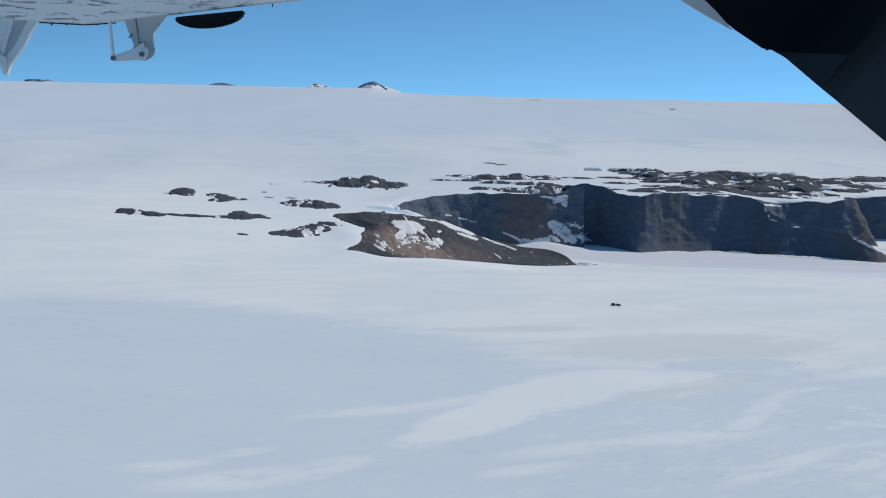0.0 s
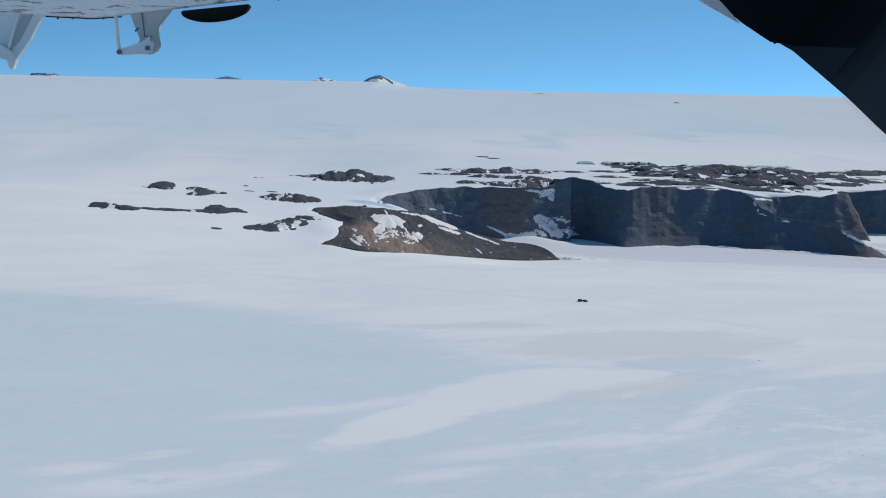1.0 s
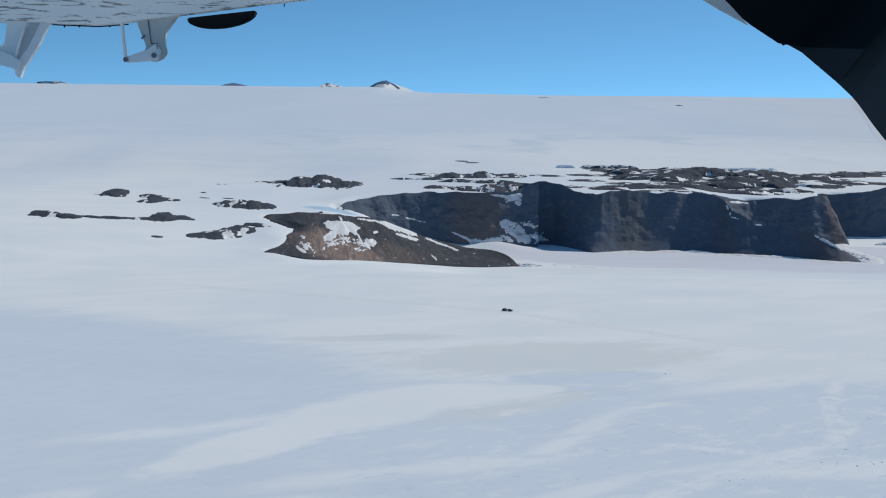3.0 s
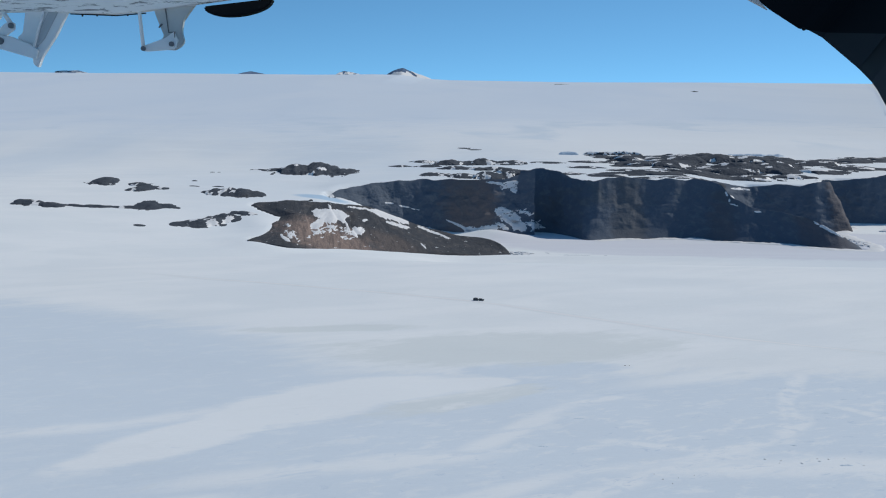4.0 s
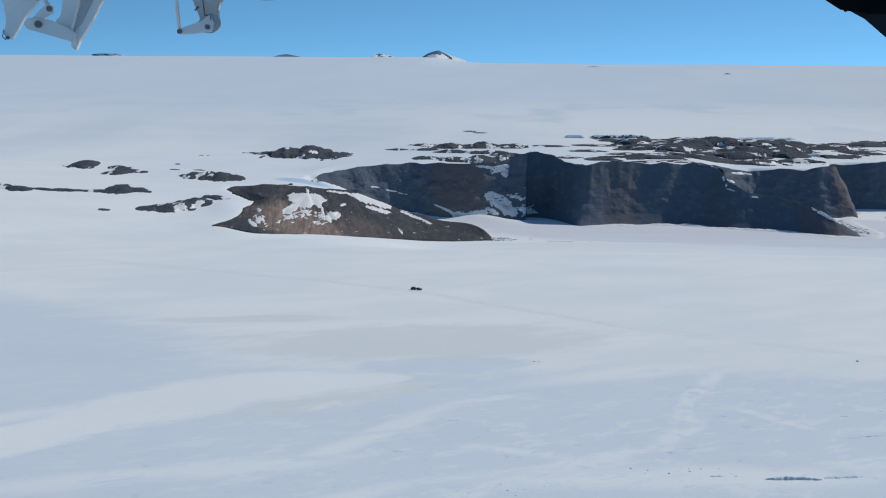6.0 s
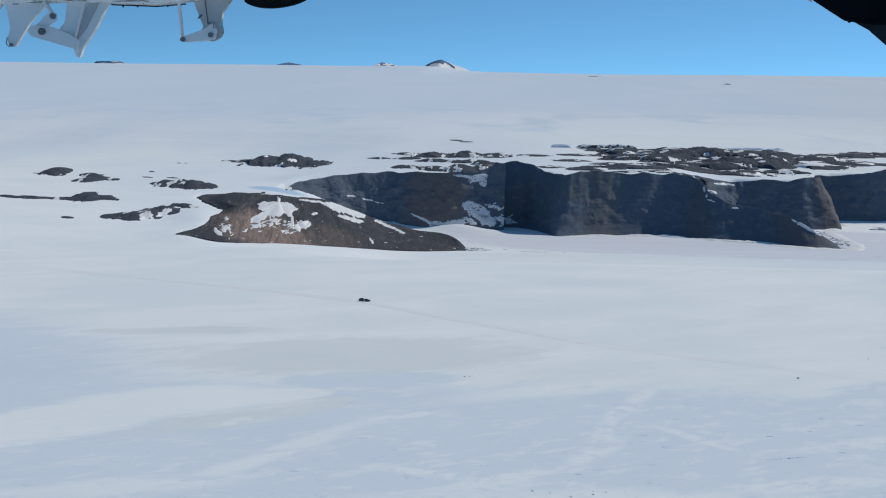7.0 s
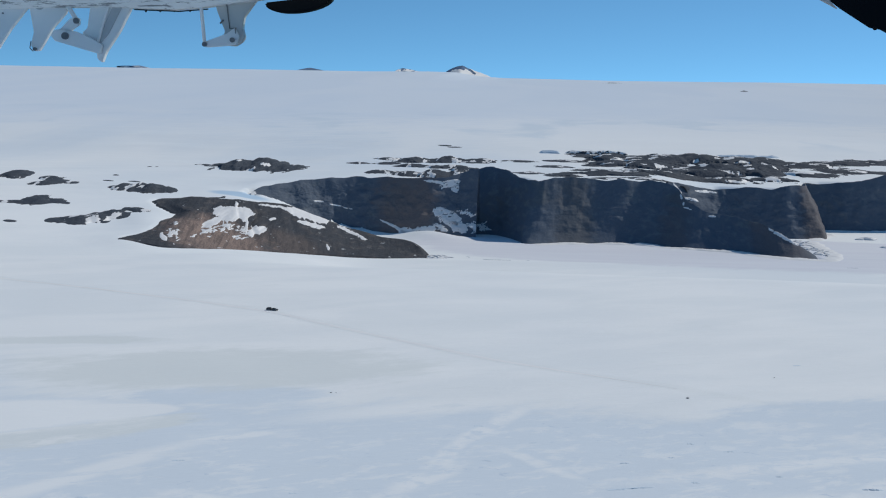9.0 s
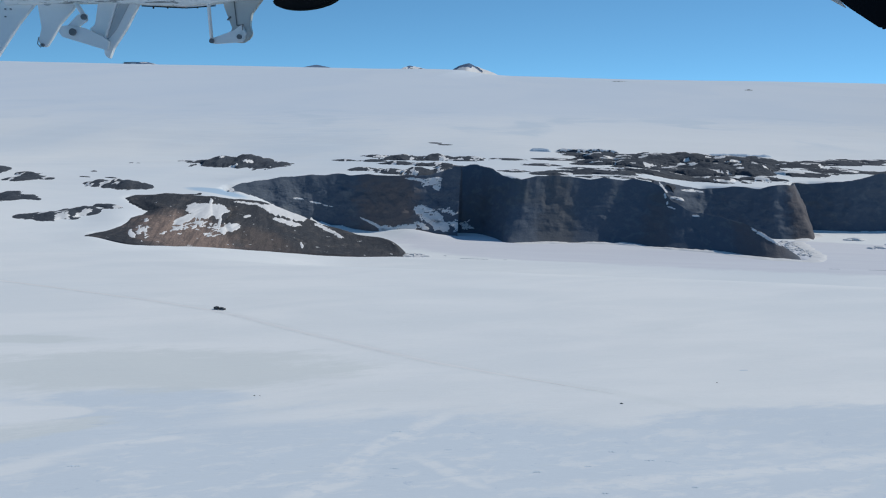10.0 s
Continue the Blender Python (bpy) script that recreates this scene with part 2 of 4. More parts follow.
GREY_PAINT = paint_material("off_white_paint", (0.9, 0.9, 0.89), 0.0)
# for parts that are grey, and for painted shade in the flap arm's channel
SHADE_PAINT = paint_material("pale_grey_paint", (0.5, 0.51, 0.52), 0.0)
BLACK_PAINT = paint_material("black_rubber", (0.008, 0.009, 0.011), 0.0, 0.75)
BLACK_PAINT.node_tree.nodes["Principled BSDF"].inputs["Specular IOR Level"].default_value = 0.12
DARK_PAINT = paint_material("dark_grey_paint", (0.018, 0.0185, 0.02), 0.0, 0.8)
CAR_PAINT = paint_material("dark_vehicle_paint", (0.045, 0.05, 0.058), 0.0, 0.6)
# darker than the other brackets' paint: the shade on this one is in its colour
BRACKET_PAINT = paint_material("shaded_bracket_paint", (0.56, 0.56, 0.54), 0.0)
STEEL = paint_material("dull_steel", (0.16, 0.16, 0.17), 0.0, 0.4)


# ---- noise and mesh helpers ----
def lattice(ix, iy, iz):
    h = (ix * 374761393 + iy * 668265263 + iz * 2147483647 + 1013904223) & 0xFFFFFFFF
    h = ((h ^ (h >> 13)) * 1274126177) & 0xFFFFFFFF
    h = ((h ^ (h >> 16)) * 2246822519) & 0xFFFFFFFF
    return ((h ^ (h >> 15)) & 0xFFFFFF) / float(0xFFFFFF)


def vnoise(x, y, z=0.0):
    """Smooth value noise in -1..1 for arrays."""
    x, y, z = np.broadcast_arrays(np.asarray(x, float), np.asarray(y, float), np.asarray(z, float))
    fx, fy, fz = np.floor(x), np.floor(y), np.floor(z)
    ix, iy, iz = fx.astype(np.int64), fy.astype(np.int64), fz.astype(np.int64)
    ux, uy, uz = x - fx, y - fy, z - fz
    ux, uy, uz = [u * u * u * (u * (6 * u - 15) + 10) for u in (ux, uy, uz)]
    total = 0.0
    for dx in (0, 1):
        for dy in (0, 1):
            for dz in (0, 1):
                w = (ux if dx else 1 - ux) * (uy if dy else 1 - uy) * (uz if dz else 1 - uz)
                total = total + w * lattice(ix + dx, iy + dy, iz + dz)
    return 2 * total - 1


def fbm(x, y, z=0.0, octaves=4, gain=0.5):
    total, amp, norm = 0.0, 1.0, 0.0
    for i in range(octaves):
        total = total + amp * vnoise(x * 2 ** i + 17.3 * i, y * 2 ** i - 9.1 * i, np.asarray(z, float) * 2 ** i + 5.7 * i)
        norm += amp
        amp *= gain
    return total / norm


def step(a, b, v):
    u = np.clip((np.asarray(v, float) - a) / (b - a), 0, 1)
    return u * u * (3 - 2 * u)


def link_mesh(name, verts, faces, material, parent=None, smooth=True):
    me = bpy.data.meshes.new(name)
    me.from_pydata(verts, [], faces)
    me.materials.append(material)
    if smooth:
        me.shade_smooth()
    me.update()
    ob = new(name, me)
    if parent is not None:
        ob.parent = parent
    return ob


def grid_mesh(name, pts, material, parent=None, keep=None):
    """A mesh from an array of rows and columns of places; keep: which vertices hold a face."""
    nv, nu = pts.shape[:2]
    idx = np.arange(nv * nu).reshape(nv, nu)
    quads = np.stack([idx[:-1, :-1], idx[:-1, 1:], idx[1:, 1:], idx[1:, :-1]], -1).reshape(-1, 4)
    flat = pts.reshape(-1, 3)
    if keep is not None:
        k = keep.reshape(-1)
        quads = quads[k[quads].any(1)]
        used, inverse = np.unique(quads, return_inverse=True)
        flat, quads = flat[used], inverse.reshape(-1, 4)
    return link_mesh(name, flat.tolist(), quads.tolist(), material, parent)


def part(name, bm, material, parent, label="", smooth=False):
    me = bpy.data.meshes.new(name)
    bmesh.ops.recalc_face_normals(bm, faces=bm.faces)
    bm.to_mesh(me)
    bm.free()
    me.materials.append(material)
    if smooth:
        me.shade_smooth()
    ob = new(name, me)
    ob.parent = parent
    return tagged(ob, label) if label else ob


def box(x0, x1, y0, y1, z0, z1, bevel=0.0):
    bm = bmesh.new()
    bmesh.ops.create_cube(bm, size=1.0, matrix=Matrix.LocRotScale(((x0 + x1) / 2, (y0 + y1) / 2, (z0 + z1) / 2), None, (x1 - x0, y1 - y0, z1 - z0)))
    if bevel:
        bmesh.ops.bevel(bm, geom=bm.edges[:], offset=bevel, segments=2, affect="EDGES")
    return bm


# ---- the lie of the land ----
CLIFF_X = (-60, -30, -20, -3, 25, 55, 85, 114, 128, 145, 160, 185, 200, 212, 240, 262, 280, 296, 312, 340, 480, 600)
CLIFF_Y = (770, 778, 790, 804, 812, 818, 852, 855, 818, 824, 830, 834, 832, 850, 892, 892, 890, 900, 942, 948, 976, 992)


SHORE_X = (-60, -26, -5, 19, 46, 74, 130, 293, 500)
SHORE_Y = (585, 602, 630, 656, 679, 695, 698, 711, 735)


def ground_height(x, y):
    x, y = np.asarray(x, float), np.asarray(y, float)
    s = -0.75 * (x + 47) + 0.66 * (y - 606)
    rise = 16.5 * step(-32, 112, s) + 0.065 * np.clip(s - 95, 0, 95)
    # the slope on the left levels out far to the side and towards the camera
    rise = rise * step(250, 560, y + 0.25 * x)
    bay = step(-35, 60, x) * step(540, 655, y)
    low = rise * (1 - bay) - 12.7 * bay
    top = 20 + 0.03 * np.clip(y - 820, 0, 280) - 6 * step(190, 238, x) * (1 - step(960, 1080, y)) * step(700, 800, y)
    left = np.minimum(rise + 0.3, 26.0)
    top = top * step(-60, -15, x) + (left + 0.02 * np.clip(y - 900, 0, 200)) * (1 - step(-60, -15, x))
    line = np.interp(x, CLIFF_X, CLIFF_Y)
    up = step(-13, 11, y - line) * step(-62, -24, x)
    z = low * (1 - up) + top * up
    # a low bank along the near shore of the bay, with a hollow behind it
    shore = np.interp(x, SHORE_X, SHORE_Y)
    z = z - (0.7 + 1.8 * (1 - step(30, 70, x))) * step(0, 9, y - shore) * step(-45, -15, x) * (1 - up) * (1 - step(25, 70, y - shore))
    # wind scoop at the end of the bluff, and a drift banked against the left end of the brown hill
    z = z - 1.2 * np.exp(-((x + 27) / 11) ** 2 - ((y - 749) / 13) ** 2)
    z = z + 1.7 * np.exp(-((x + 49 + 0.12 * (y - 650)) / 11) ** 2 - ((y - 650) / 20) ** 2)
    z = z + 0.7 * np.exp(-((y - shore + 5) / 11) ** 2) * step(38, 60, x) * (1 - up)
    z = z - 1.5 * np.exp(-((x + 12) / 24) ** 2 - ((y - shore + 10) / 22) ** 2)
    z = z + 1.2 * np.exp(-((x - 36) / 22) ** 2 - ((y - shore + 9) / 18) ** 2)
    # a snow apron at the foot of the bluff
    z = z + 4.6 * np.exp(-((x - 64) / 19) ** 2 - ((y - 799) / 15) ** 2) * (1 - up)
    z = z + 1.0 * np.exp(-((x + 42) / 14) ** 2 - ((y - 604) / 12) ** 2)
    # a trough behind the brown hill
    z = z - 6.0 * np.exp(-((x - 12) / 26) ** 2 - ((y - 776) / 18) ** 2)
    # a broad low rise of the snow plain
    z = z + 0.95 * np.exp(-((y - 455) / 85) ** 2)
    shelf = step(905, 1080, y)
    z = z * (1 - shelf) + (20 + 0.03 * np.clip(y - 820, 0, 280)) * shelf
    # the ice sheet climbs to its crest and falls away behind
    z = z + 0.0526 * np.clip(y - 1100, 0, 2700) + 5.0 * step(1000, 1200, y)
    z = z - 0.004 * x * step(1500, 3800, y)
    # the crest swells beside the far mountain and sags beyond it
    z = z + np.interp(x, (-1600, -1300, -760, -467, -300, -215, -140, -70, 230, 650, 1050, 1500), (0, 1, 3, 5.5, 8.5, 7, -4, -7.5, -9, -5.5, -3, -2)) * step(2900, 3750, y)
    crest = np.clip(y - 3800, 0, None)
    z = z + 0.0526 * crest * np.exp(-crest / 160) - 0.14 * np.clip(y - 3950, 0, None) * step(3900, 4100, y)
    # gentle swells, fading out on the sea ice
    swell = 0.5 * fbm(x / 70, y / 40, 3.1, 3) * (1 - bay * (1 - up)) + 1.6 * fbm(x / 420, y / 600, 8.2, 2) * step(1130, 1600, y)
    return z + swell


def spaced(stops):
    """Grid lines from (start, step) pairs and an end."""
    out = []
    for (a, st), (b, _) in zip(stops[:-1], stops[1:]):
        out.extend(np.arange(a, b, st))
    return np.array(out + [stops[-1][0]])


# ---- rock faces ----
def loft(stations, nu, nv, lean=0.8, ribs=2.2, rim=0.8, seed=0.0, back=18.0, crags=1.3, round_off=60, gullies=()):
    """A rock face between a foot line and a rim line, with a rounded back that sinks into the ground."""
    s = np.array(stations, float)
    mid = (s[:, :3] + s[:, 3:]) / 2
    d = np.r_[0, np.cumsum(np.linalg.norm(np.diff(mid, axis=0), axis=1))]
    u = np.linspace(0, d[-1], nu)
    c = np.stack([np.interp(u, d, s[:, i]) for i in range(6)], 1)
    width = max(3, nu // round_off)
    pad = np.pad(c, ((width, width), (0, 0)), mode="edge")
    c = np.stack([np.convolve(pad[:, i], np.ones(2 * width + 1) / (2 * width + 1), "valid") for i in range(6)], 1)
    c[:, 5] += rim * fbm(u / 9.0, seed, 1.0, 4) * np.clip((c[:, 5] - c[:, 2]) / 12, 0.15, 1)
    c[:, 4] += 2.5 * fbm(u / 14.0, seed, 6.0, 3)
    column = (c[:, 0] + c[:, 3]) / 2
    v = np.linspace(0, 1, nv)[:, None]
    face = np.stack([c[:, 0] + (c[:, 3] - c[:, 0]) * v, c[:, 1] + (c[:, 4] - c[:, 1]) * v ** lean, c[:, 2] + (c[:, 5] - c[:, 2]) * v], -1)
    tall = np.clip((c[:, 5] - c[:, 2]) / 20, 0.1, 1)[None, :]
    shape = np.sin(np.pi * np.clip(v, 0, 1)) ** 0.6
    warp = u[None, :] + 5 * fbm(face[..., 2] / 12, u[None, :] / 30, seed, 2)
    rib = 1 - 2.6 * np.abs(fbm(warp / 27, face[..., 2] / 70, seed + 2.0, 3))
    crag = fbm(face[..., 0] / 5, face[..., 2] / 4, seed + 4.0, 4)
    ledge = fbm(face[..., 0] / 40, face[..., 2] / 3.2, seed + 9.0, 3)
    push = shape * tall * (1.3 * ribs * rib + crags * (1.0 * crag + 0.35 * ledge))
    for at, half, deep in gullies:
        push -= deep * shape * np.exp(-((column[None, :] + 2 * (crag - ledge) - at) / half) ** 2)
    out_x, out_y = np.gradient(c[:, 1]), -np.gradient(c[:, 0])
    size = np.hypot(out_x, out_y) + 1e-9
    face[..., 0] += push * out_x / size
    face[..., 1] += push * out_y / size
    face[..., 2] += 0.25 * shape * tall * ribs * crag
    foot = face[:1] + np.array([0, -1.0, -6.0])
    w = np.linspace(0, 1, 46)[1:, None]
    rear = np.stack([np.broadcast_to(c[:, 3], (45, nu)), c[:, 4] + back * w, np.broadcast_to(c[:, 5], (45, nu))], -1).copy()
    rear[..., 2] += (ground_height(rear[..., 0], rear[..., 1]) - 3.0 - rear[..., 2]) * w ** 2.2
    rear[..., 2] += 0.5 * rim * fbm(rear[..., 0] / 6, rear[..., 1] / 5, seed, 3) * (1 - w) * np.clip(w * 6, 0, 1)
    return np.concatenate([foot, face, rear]), column


def islands(mask, least=14):
    """The connected pieces of a mask, without the crumbs."""
    left, out = mask.copy(), []
    for i, j in np.argwhere(mask):
        if not left[i, j]:
            continue
        piece, todo = np.zeros_like(mask), [(i, j)]
        left[i, j] = False
        while todo:
            a, b = todo.pop()
            piece[a, b] = True
            for c, d in ((a + 1, b), (a - 1, b), (a, b + 1), (a, b - 1), (a + 1, b + 1), (a - 1, b - 1), (a + 1, b - 1), (a - 1, b + 1)):
                if 0 <= c < mask.shape[0] and 0 <= d < mask.shape[1] and left[c, d]:
                    left[c, d] = False
                    todo.append((c, d))
        if piece.sum() >= least:
            out.append(piece)
    return out


def snow_on(pts, column, rows, patches, seed, parent, label="patch of old white snow"):
    """Snow that lies on a rock face in thin sheets with torn edges. patches: (column, z, half width, half height, lean, kind);
    a column is named by the x of the middle of its fall line; kind 0: torn, 1: scattered scraps, 2: one sheet with fingers."""
    x, z = np.broadcast_to(column, pts.shape[:2]), pts[..., 2]
    wide = fbm(x / 4.5, z / 1.7, seed, 3, 0.5)
    fine = fbm(x / 1.5, z / 0.9, seed + 1.0, 5, 0.75) + 0.3 * vnoise(x / 0.6, z / 0.35, seed + 4.0)
    finger = fbm(x / 1.5, z / 5.0, seed + 2.0, 3, 0.6)
    du, dv = np.gradient(pts, axis=1), np.gradient(pts, axis=0)
    nrm = np.cross(du, dv)
    nrm /= np.linalg.norm(nrm, axis=-1, keepdims=True) + 1e-9
    nrm *= np.where(nrm[..., 2:3] < 0, -1, 1)
    over = np.arange(pts.shape[0])[:, None] > rows + 9
    for px, pz, rx, rz, lean, *kind in patches:
        kind = kind[0] if kind else 0
        dx, dz = x - px, z - pz
        up = (dz - lean * dx) / rz
        if kind == 2:
            up = np.where(up < 0, up * (1.0 - 0.75 * np.clip(finger, -0.8, 1)), up)
        r = np.hypot(dx / rx, up)
        m = (1.0, 0.5, 2.3)[kind] * (1 - r) - (0.0, 0.35, 0.0)[kind] + (0.9, 1.5, 0.75)[kind] * (0.55 * wide + 1.15 * fine) * np.clip(1.7 - r, 0, 1)
        m = np.where(over, -1.0, m)
        off = np.clip(0.5 * m, -0.08, 0.16)[..., None]
        for piece in islands(m > 0.02, 10):
            tagged(grid_mesh("snow_patch", pts + nrm * off, PATCH_SNOW, parent, piece), label)


def lean_back(stations, dy):
    """Lay a cliff back: its rim goes away from the flight line by dy and keeps its bearing."""
    return [(*f, x + (x - 82) / (y - 45) * dy, y + dy, z + (z - 60) / (y - 45) * dy) for *f, x, y, z in stations]


FRONT = [(-47, 604, 3.0, -72, 690, 9.4), (-28, 604, 0.2, -45.6, 700, 15.2), (-5, 630, -4, -24, 710, 13.2), (19, 656, -7, -4.8, 735, 9.6),
         (46, 679, -10, 26, 745, -2.8), (62, 690, -12, 49, 734, -6.2), (70, 696, -13.5, 60, 729, -6.6), (74, 699, -13.5, 67, 722, -7.6), (77, 702, -14, 72, 715, -9.3), (79, 705, -15, 76, 709, -13.5)]
BLUFF = [(-29, 755, 9, -29.5, 762, 13.6), (-25, 757, 7.5, -27, 766, 15.6), (-14, 768, 1, -20, 775, 18), (8, 785, -7, -2.7, 793, 20.5), (32, 797, -11, 22, 806, 21.7), (44, 795, -12, 34, 808, 21.8),
         (49, 796, -9.5, 43, 808, 21.6), (58, 798, -11, 57, 808, 21.4), (74, 806, -11, 75, 815, 22.8), (82, 811, -11, 83, 822, 25.5), (93, 814, -11, 93, 824, 27.5)]
BUTTRESS = lean_back([(80, 830, -13, 82, 846, 26.1), (101, 836, -13, 98, 848, 27.8), (111, 818, -13, 108, 838, 26.2), (118, 799, -13, 117, 823, 22.6)], 12) + lean_back([
    (122, 782, -13.5, 125, 808, 21.0), (138, 791, -13.5, 138, 812, 24.4), (160, 799, -13.5, 168, 819, 22.8), (184, 803, -13.4, 192, 823, 23.0), (199, 794, -13.5, 207, 822, 21.9),
    (208, 788, -13.5, 211, 808, 15.0), (217, 784, -13.5, 217, 802, 9.0), (230, 779, -13.5, 227, 796, 6.9), (240, 773, -13.5, 240, 789, 5.5)], 7) + lean_back([(252, 763, -13.5, 250, 778, 3.1),
    (261, 756, -13.5, 260, 769, -1.3), (271, 753, -14, 270, 763, -7.4), (281, 752, -14.5, 280, 761, -13.2)], 3)
HEAD = lean_back([(204, 845, 6, 205, 855, 21), (222, 856, -2, 220, 866, 18.4), (236, 862, -7, 234, 874, 15.9), (247, 866, -11, 244, 877, 16.1), (258, 866, -13, 257, 874, 18.5), (272, 866, -13, 270.5, 876, 16.8),
                  (283, 864, -13, 280, 874, 19.2), (293, 865, -13.5, 288, 878, 19.6), (305, 868, -13.5, 292.5, 884, 19.4), (307.5, 880, -13.5, 296, 905, 19), (312, 915, -14, 300, 930, 18)], 8)
WALL = lean_back([(300, 921, -14, 300, 930, 18.2), (312, 922, -14, 312, 931, 18.6), (337, 922, -14, 337, 931, 20.9), (358, 927, -14, 358, 935, 26.3), (390, 932, -14, 390, 940, 27.8), (460, 950, -14, 460, 959, 27.3)], 8)


CARVE_X, CARVE_Y, CARVE_CELL = -90.0, 560.0, 1.5
carve = np.full((320, 400), np.inf)


def hill_end(y):
    """Where the snow apron buries the left end of the brown hill."""
    return np.interp(y, (588, 600, 612, 625, 636, 651, 662, 671, 676, 683, 692, 700, 712, 725), (-50, -48, -46, -43, -41, -43, -41.5, -43, -49, -56, -61, -60, -48, -36))


def make_room(pts, rows):
    """Note how deep the snow must lie under a rock face, so that it doesn't bury it."""
    p = pts[1 + rows // 11:rows].reshape(-1, 3)
    i = ((p[:, 1] - CARVE_Y) / CARVE_CELL).astype(int)
    j = ((p[:, 0] - CARVE_X) / CARVE_CELL).astype(int)
    ok = (i >= 0) & (i < carve.shape[0]) & (j >= 0) & (j < carve.shape[1])
    ok &= p[:, 0] > hill_end(p[:, 1]) + 1.0
    np.minimum.at(carve, (i[ok], j[ok]), p[ok, 2] - 1.3)


def snow_surface(x, y):
    i = np.clip(((y - CARVE_Y) / CARVE_CELL).astype(int), 0, carve.shape[0] - 1)
    j = np.clip(((x - CARVE_X) / CARVE_CELL).astype(int), 0, carve.shape[1] - 1)
    inside = (y > CARVE_Y) & (y < CARVE_Y + 480) & (x > CARVE_X) & (x < CARVE_X + 600)
    return np.minimum(ground_height(x, y), np.where(inside, carve[i, j], np.inf))


def rock_face(name, label, stations, nu, nv, material, seed, patches, **kw):
    pts, column = loft(stations, nu, nv, seed=seed, **kw)
    # the rock thins out under the snow apron
    inside = pts[..., 0] - hill_end(pts[..., 1]) + 0.8 * fbm(pts[..., 0] / 3, pts[..., 1] / 6, seed, 3)
    snow = ground_height(pts[..., 0], pts[..., 1])
    w = step(0, 9, inside)
    pts[..., 2] = np.where(w < 1, snow + (pts[..., 2] - snow) * w + 0.35 * np.clip(inside, -4, 1) * (1 - w), pts[..., 2])
    make_room(pts, nv + 16)
    ob = tagged(grid_mesh(name, pts, material), label, "rock cliff")
    snow_on(pts, column, nv, patches, seed + 3.3, ob)
    return ob


rock_face("rock_hill", "brown and black rock hill half covered in snow patches", FRONT, 420, 180, BROWN_ROCK, 1.0,
          [(-15.5, 8.4, 8.5, 2.6, -0.12, 2), (-14, 11.4, 0.9, 1.8, 0.0), (-22.5, 5.6, 3.4, 1.6, 0.3, 2), (-17, 3.2, 8, 1.9, 0.0, 1), (-10, 2.0, 6, 1.6, 0.0, 1), (-24, 2.8, 7, 1.8, 0.0, 1), (-5, 1.2, 4.4, 1.4, 0.1, 2), (-9.5, 3.6, 0.5, 3.2, 0.0),
           (-35, 4.2, 4.5, 2.0, -0.5, 1), (-37.5, 2.4, 2.6, 0.6, -0.5), (1.5, 4.7, 1.6, 0.5, 0.1), (3, 9.4, 8, 0.5, -0.17), (17, 4.6, 11, 1.5, -0.38, 2), (19, 0.9, 6, 0.9, -0.3),
           (39, -4.2, 7, 0.7, -0.38), (-30, 3.2, 1.4, 1.2, -0.5, 1), (-12, 0.2, 5, 1.0, 0.0, 1), (23, -6.6, 0.6, 0.8, 0.0)],
          lean=1.0, ribs=1.6, rim=0.7, back=24.0, crags=1.7, gullies=[(-5.0, 0.9, 2.6), (-12.5, 0.8, 1.2), (-25, 1.1, 1.6), (11, 1.0, 1.2)])
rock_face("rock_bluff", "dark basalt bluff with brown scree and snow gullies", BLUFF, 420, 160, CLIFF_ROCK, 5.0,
          [(68, 19.6, 6, 0.9, -0.1), (76, 18.4, 5.5, 2.4, 0.2, 2), (79, 15.8, 2.2, 2.2, 0.0, 2), (76, -0.6, 8.5, 4.2, -0.4, 2), (82, -6.4, 6, 3.2, -0.4, 2), (72, -6.6, 4, 1.6, -0.4), (92, -7.5, 9, 4.0, 0.0, 1), (45, -6.8, 9, 1.0, -0.45, 2), (52, -9.2, 6, 2.6, -0.1, 2), (62, -8.4, 8, 2.4, 0.15, 2),
           (-28, 13.2, 1.6, 1.2, 0.0), (88, 1.0, 7, 2.4, -0.1, 1), (60, -6.4, 3.0, 1.2, -0.4, 1), (3, 8.0, 4.0, 0.5, -0.15), (12, 5.6, 3.0, 0.4, -0.2), (18, 3.8, 3.2, 0.35, -0.2)],
          ribs=1.3, rim=0.9)
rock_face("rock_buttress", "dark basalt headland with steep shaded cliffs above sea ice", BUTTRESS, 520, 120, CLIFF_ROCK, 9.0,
          [(262, -3.0, 6.5, 1.0, -0.55), (94, -8, 6, 3, 0.0, 1), (228, 4.6, 2, 0.5, 0.0), (208.5, 14.6, 0.9, 1.2, -1.0), (210.5, 10.6, 0.7, 0.9, 0.0), (213, 8.2, 2.6, 0.5, -0.2)],
          ribs=0.3, rim=1.3, round_off=30, crags=0.85)
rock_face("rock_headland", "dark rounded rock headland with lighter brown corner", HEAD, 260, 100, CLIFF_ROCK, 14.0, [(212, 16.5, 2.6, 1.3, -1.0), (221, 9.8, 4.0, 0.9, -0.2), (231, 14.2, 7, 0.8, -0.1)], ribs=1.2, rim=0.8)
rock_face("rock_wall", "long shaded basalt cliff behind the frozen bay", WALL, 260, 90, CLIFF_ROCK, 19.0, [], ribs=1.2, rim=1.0)


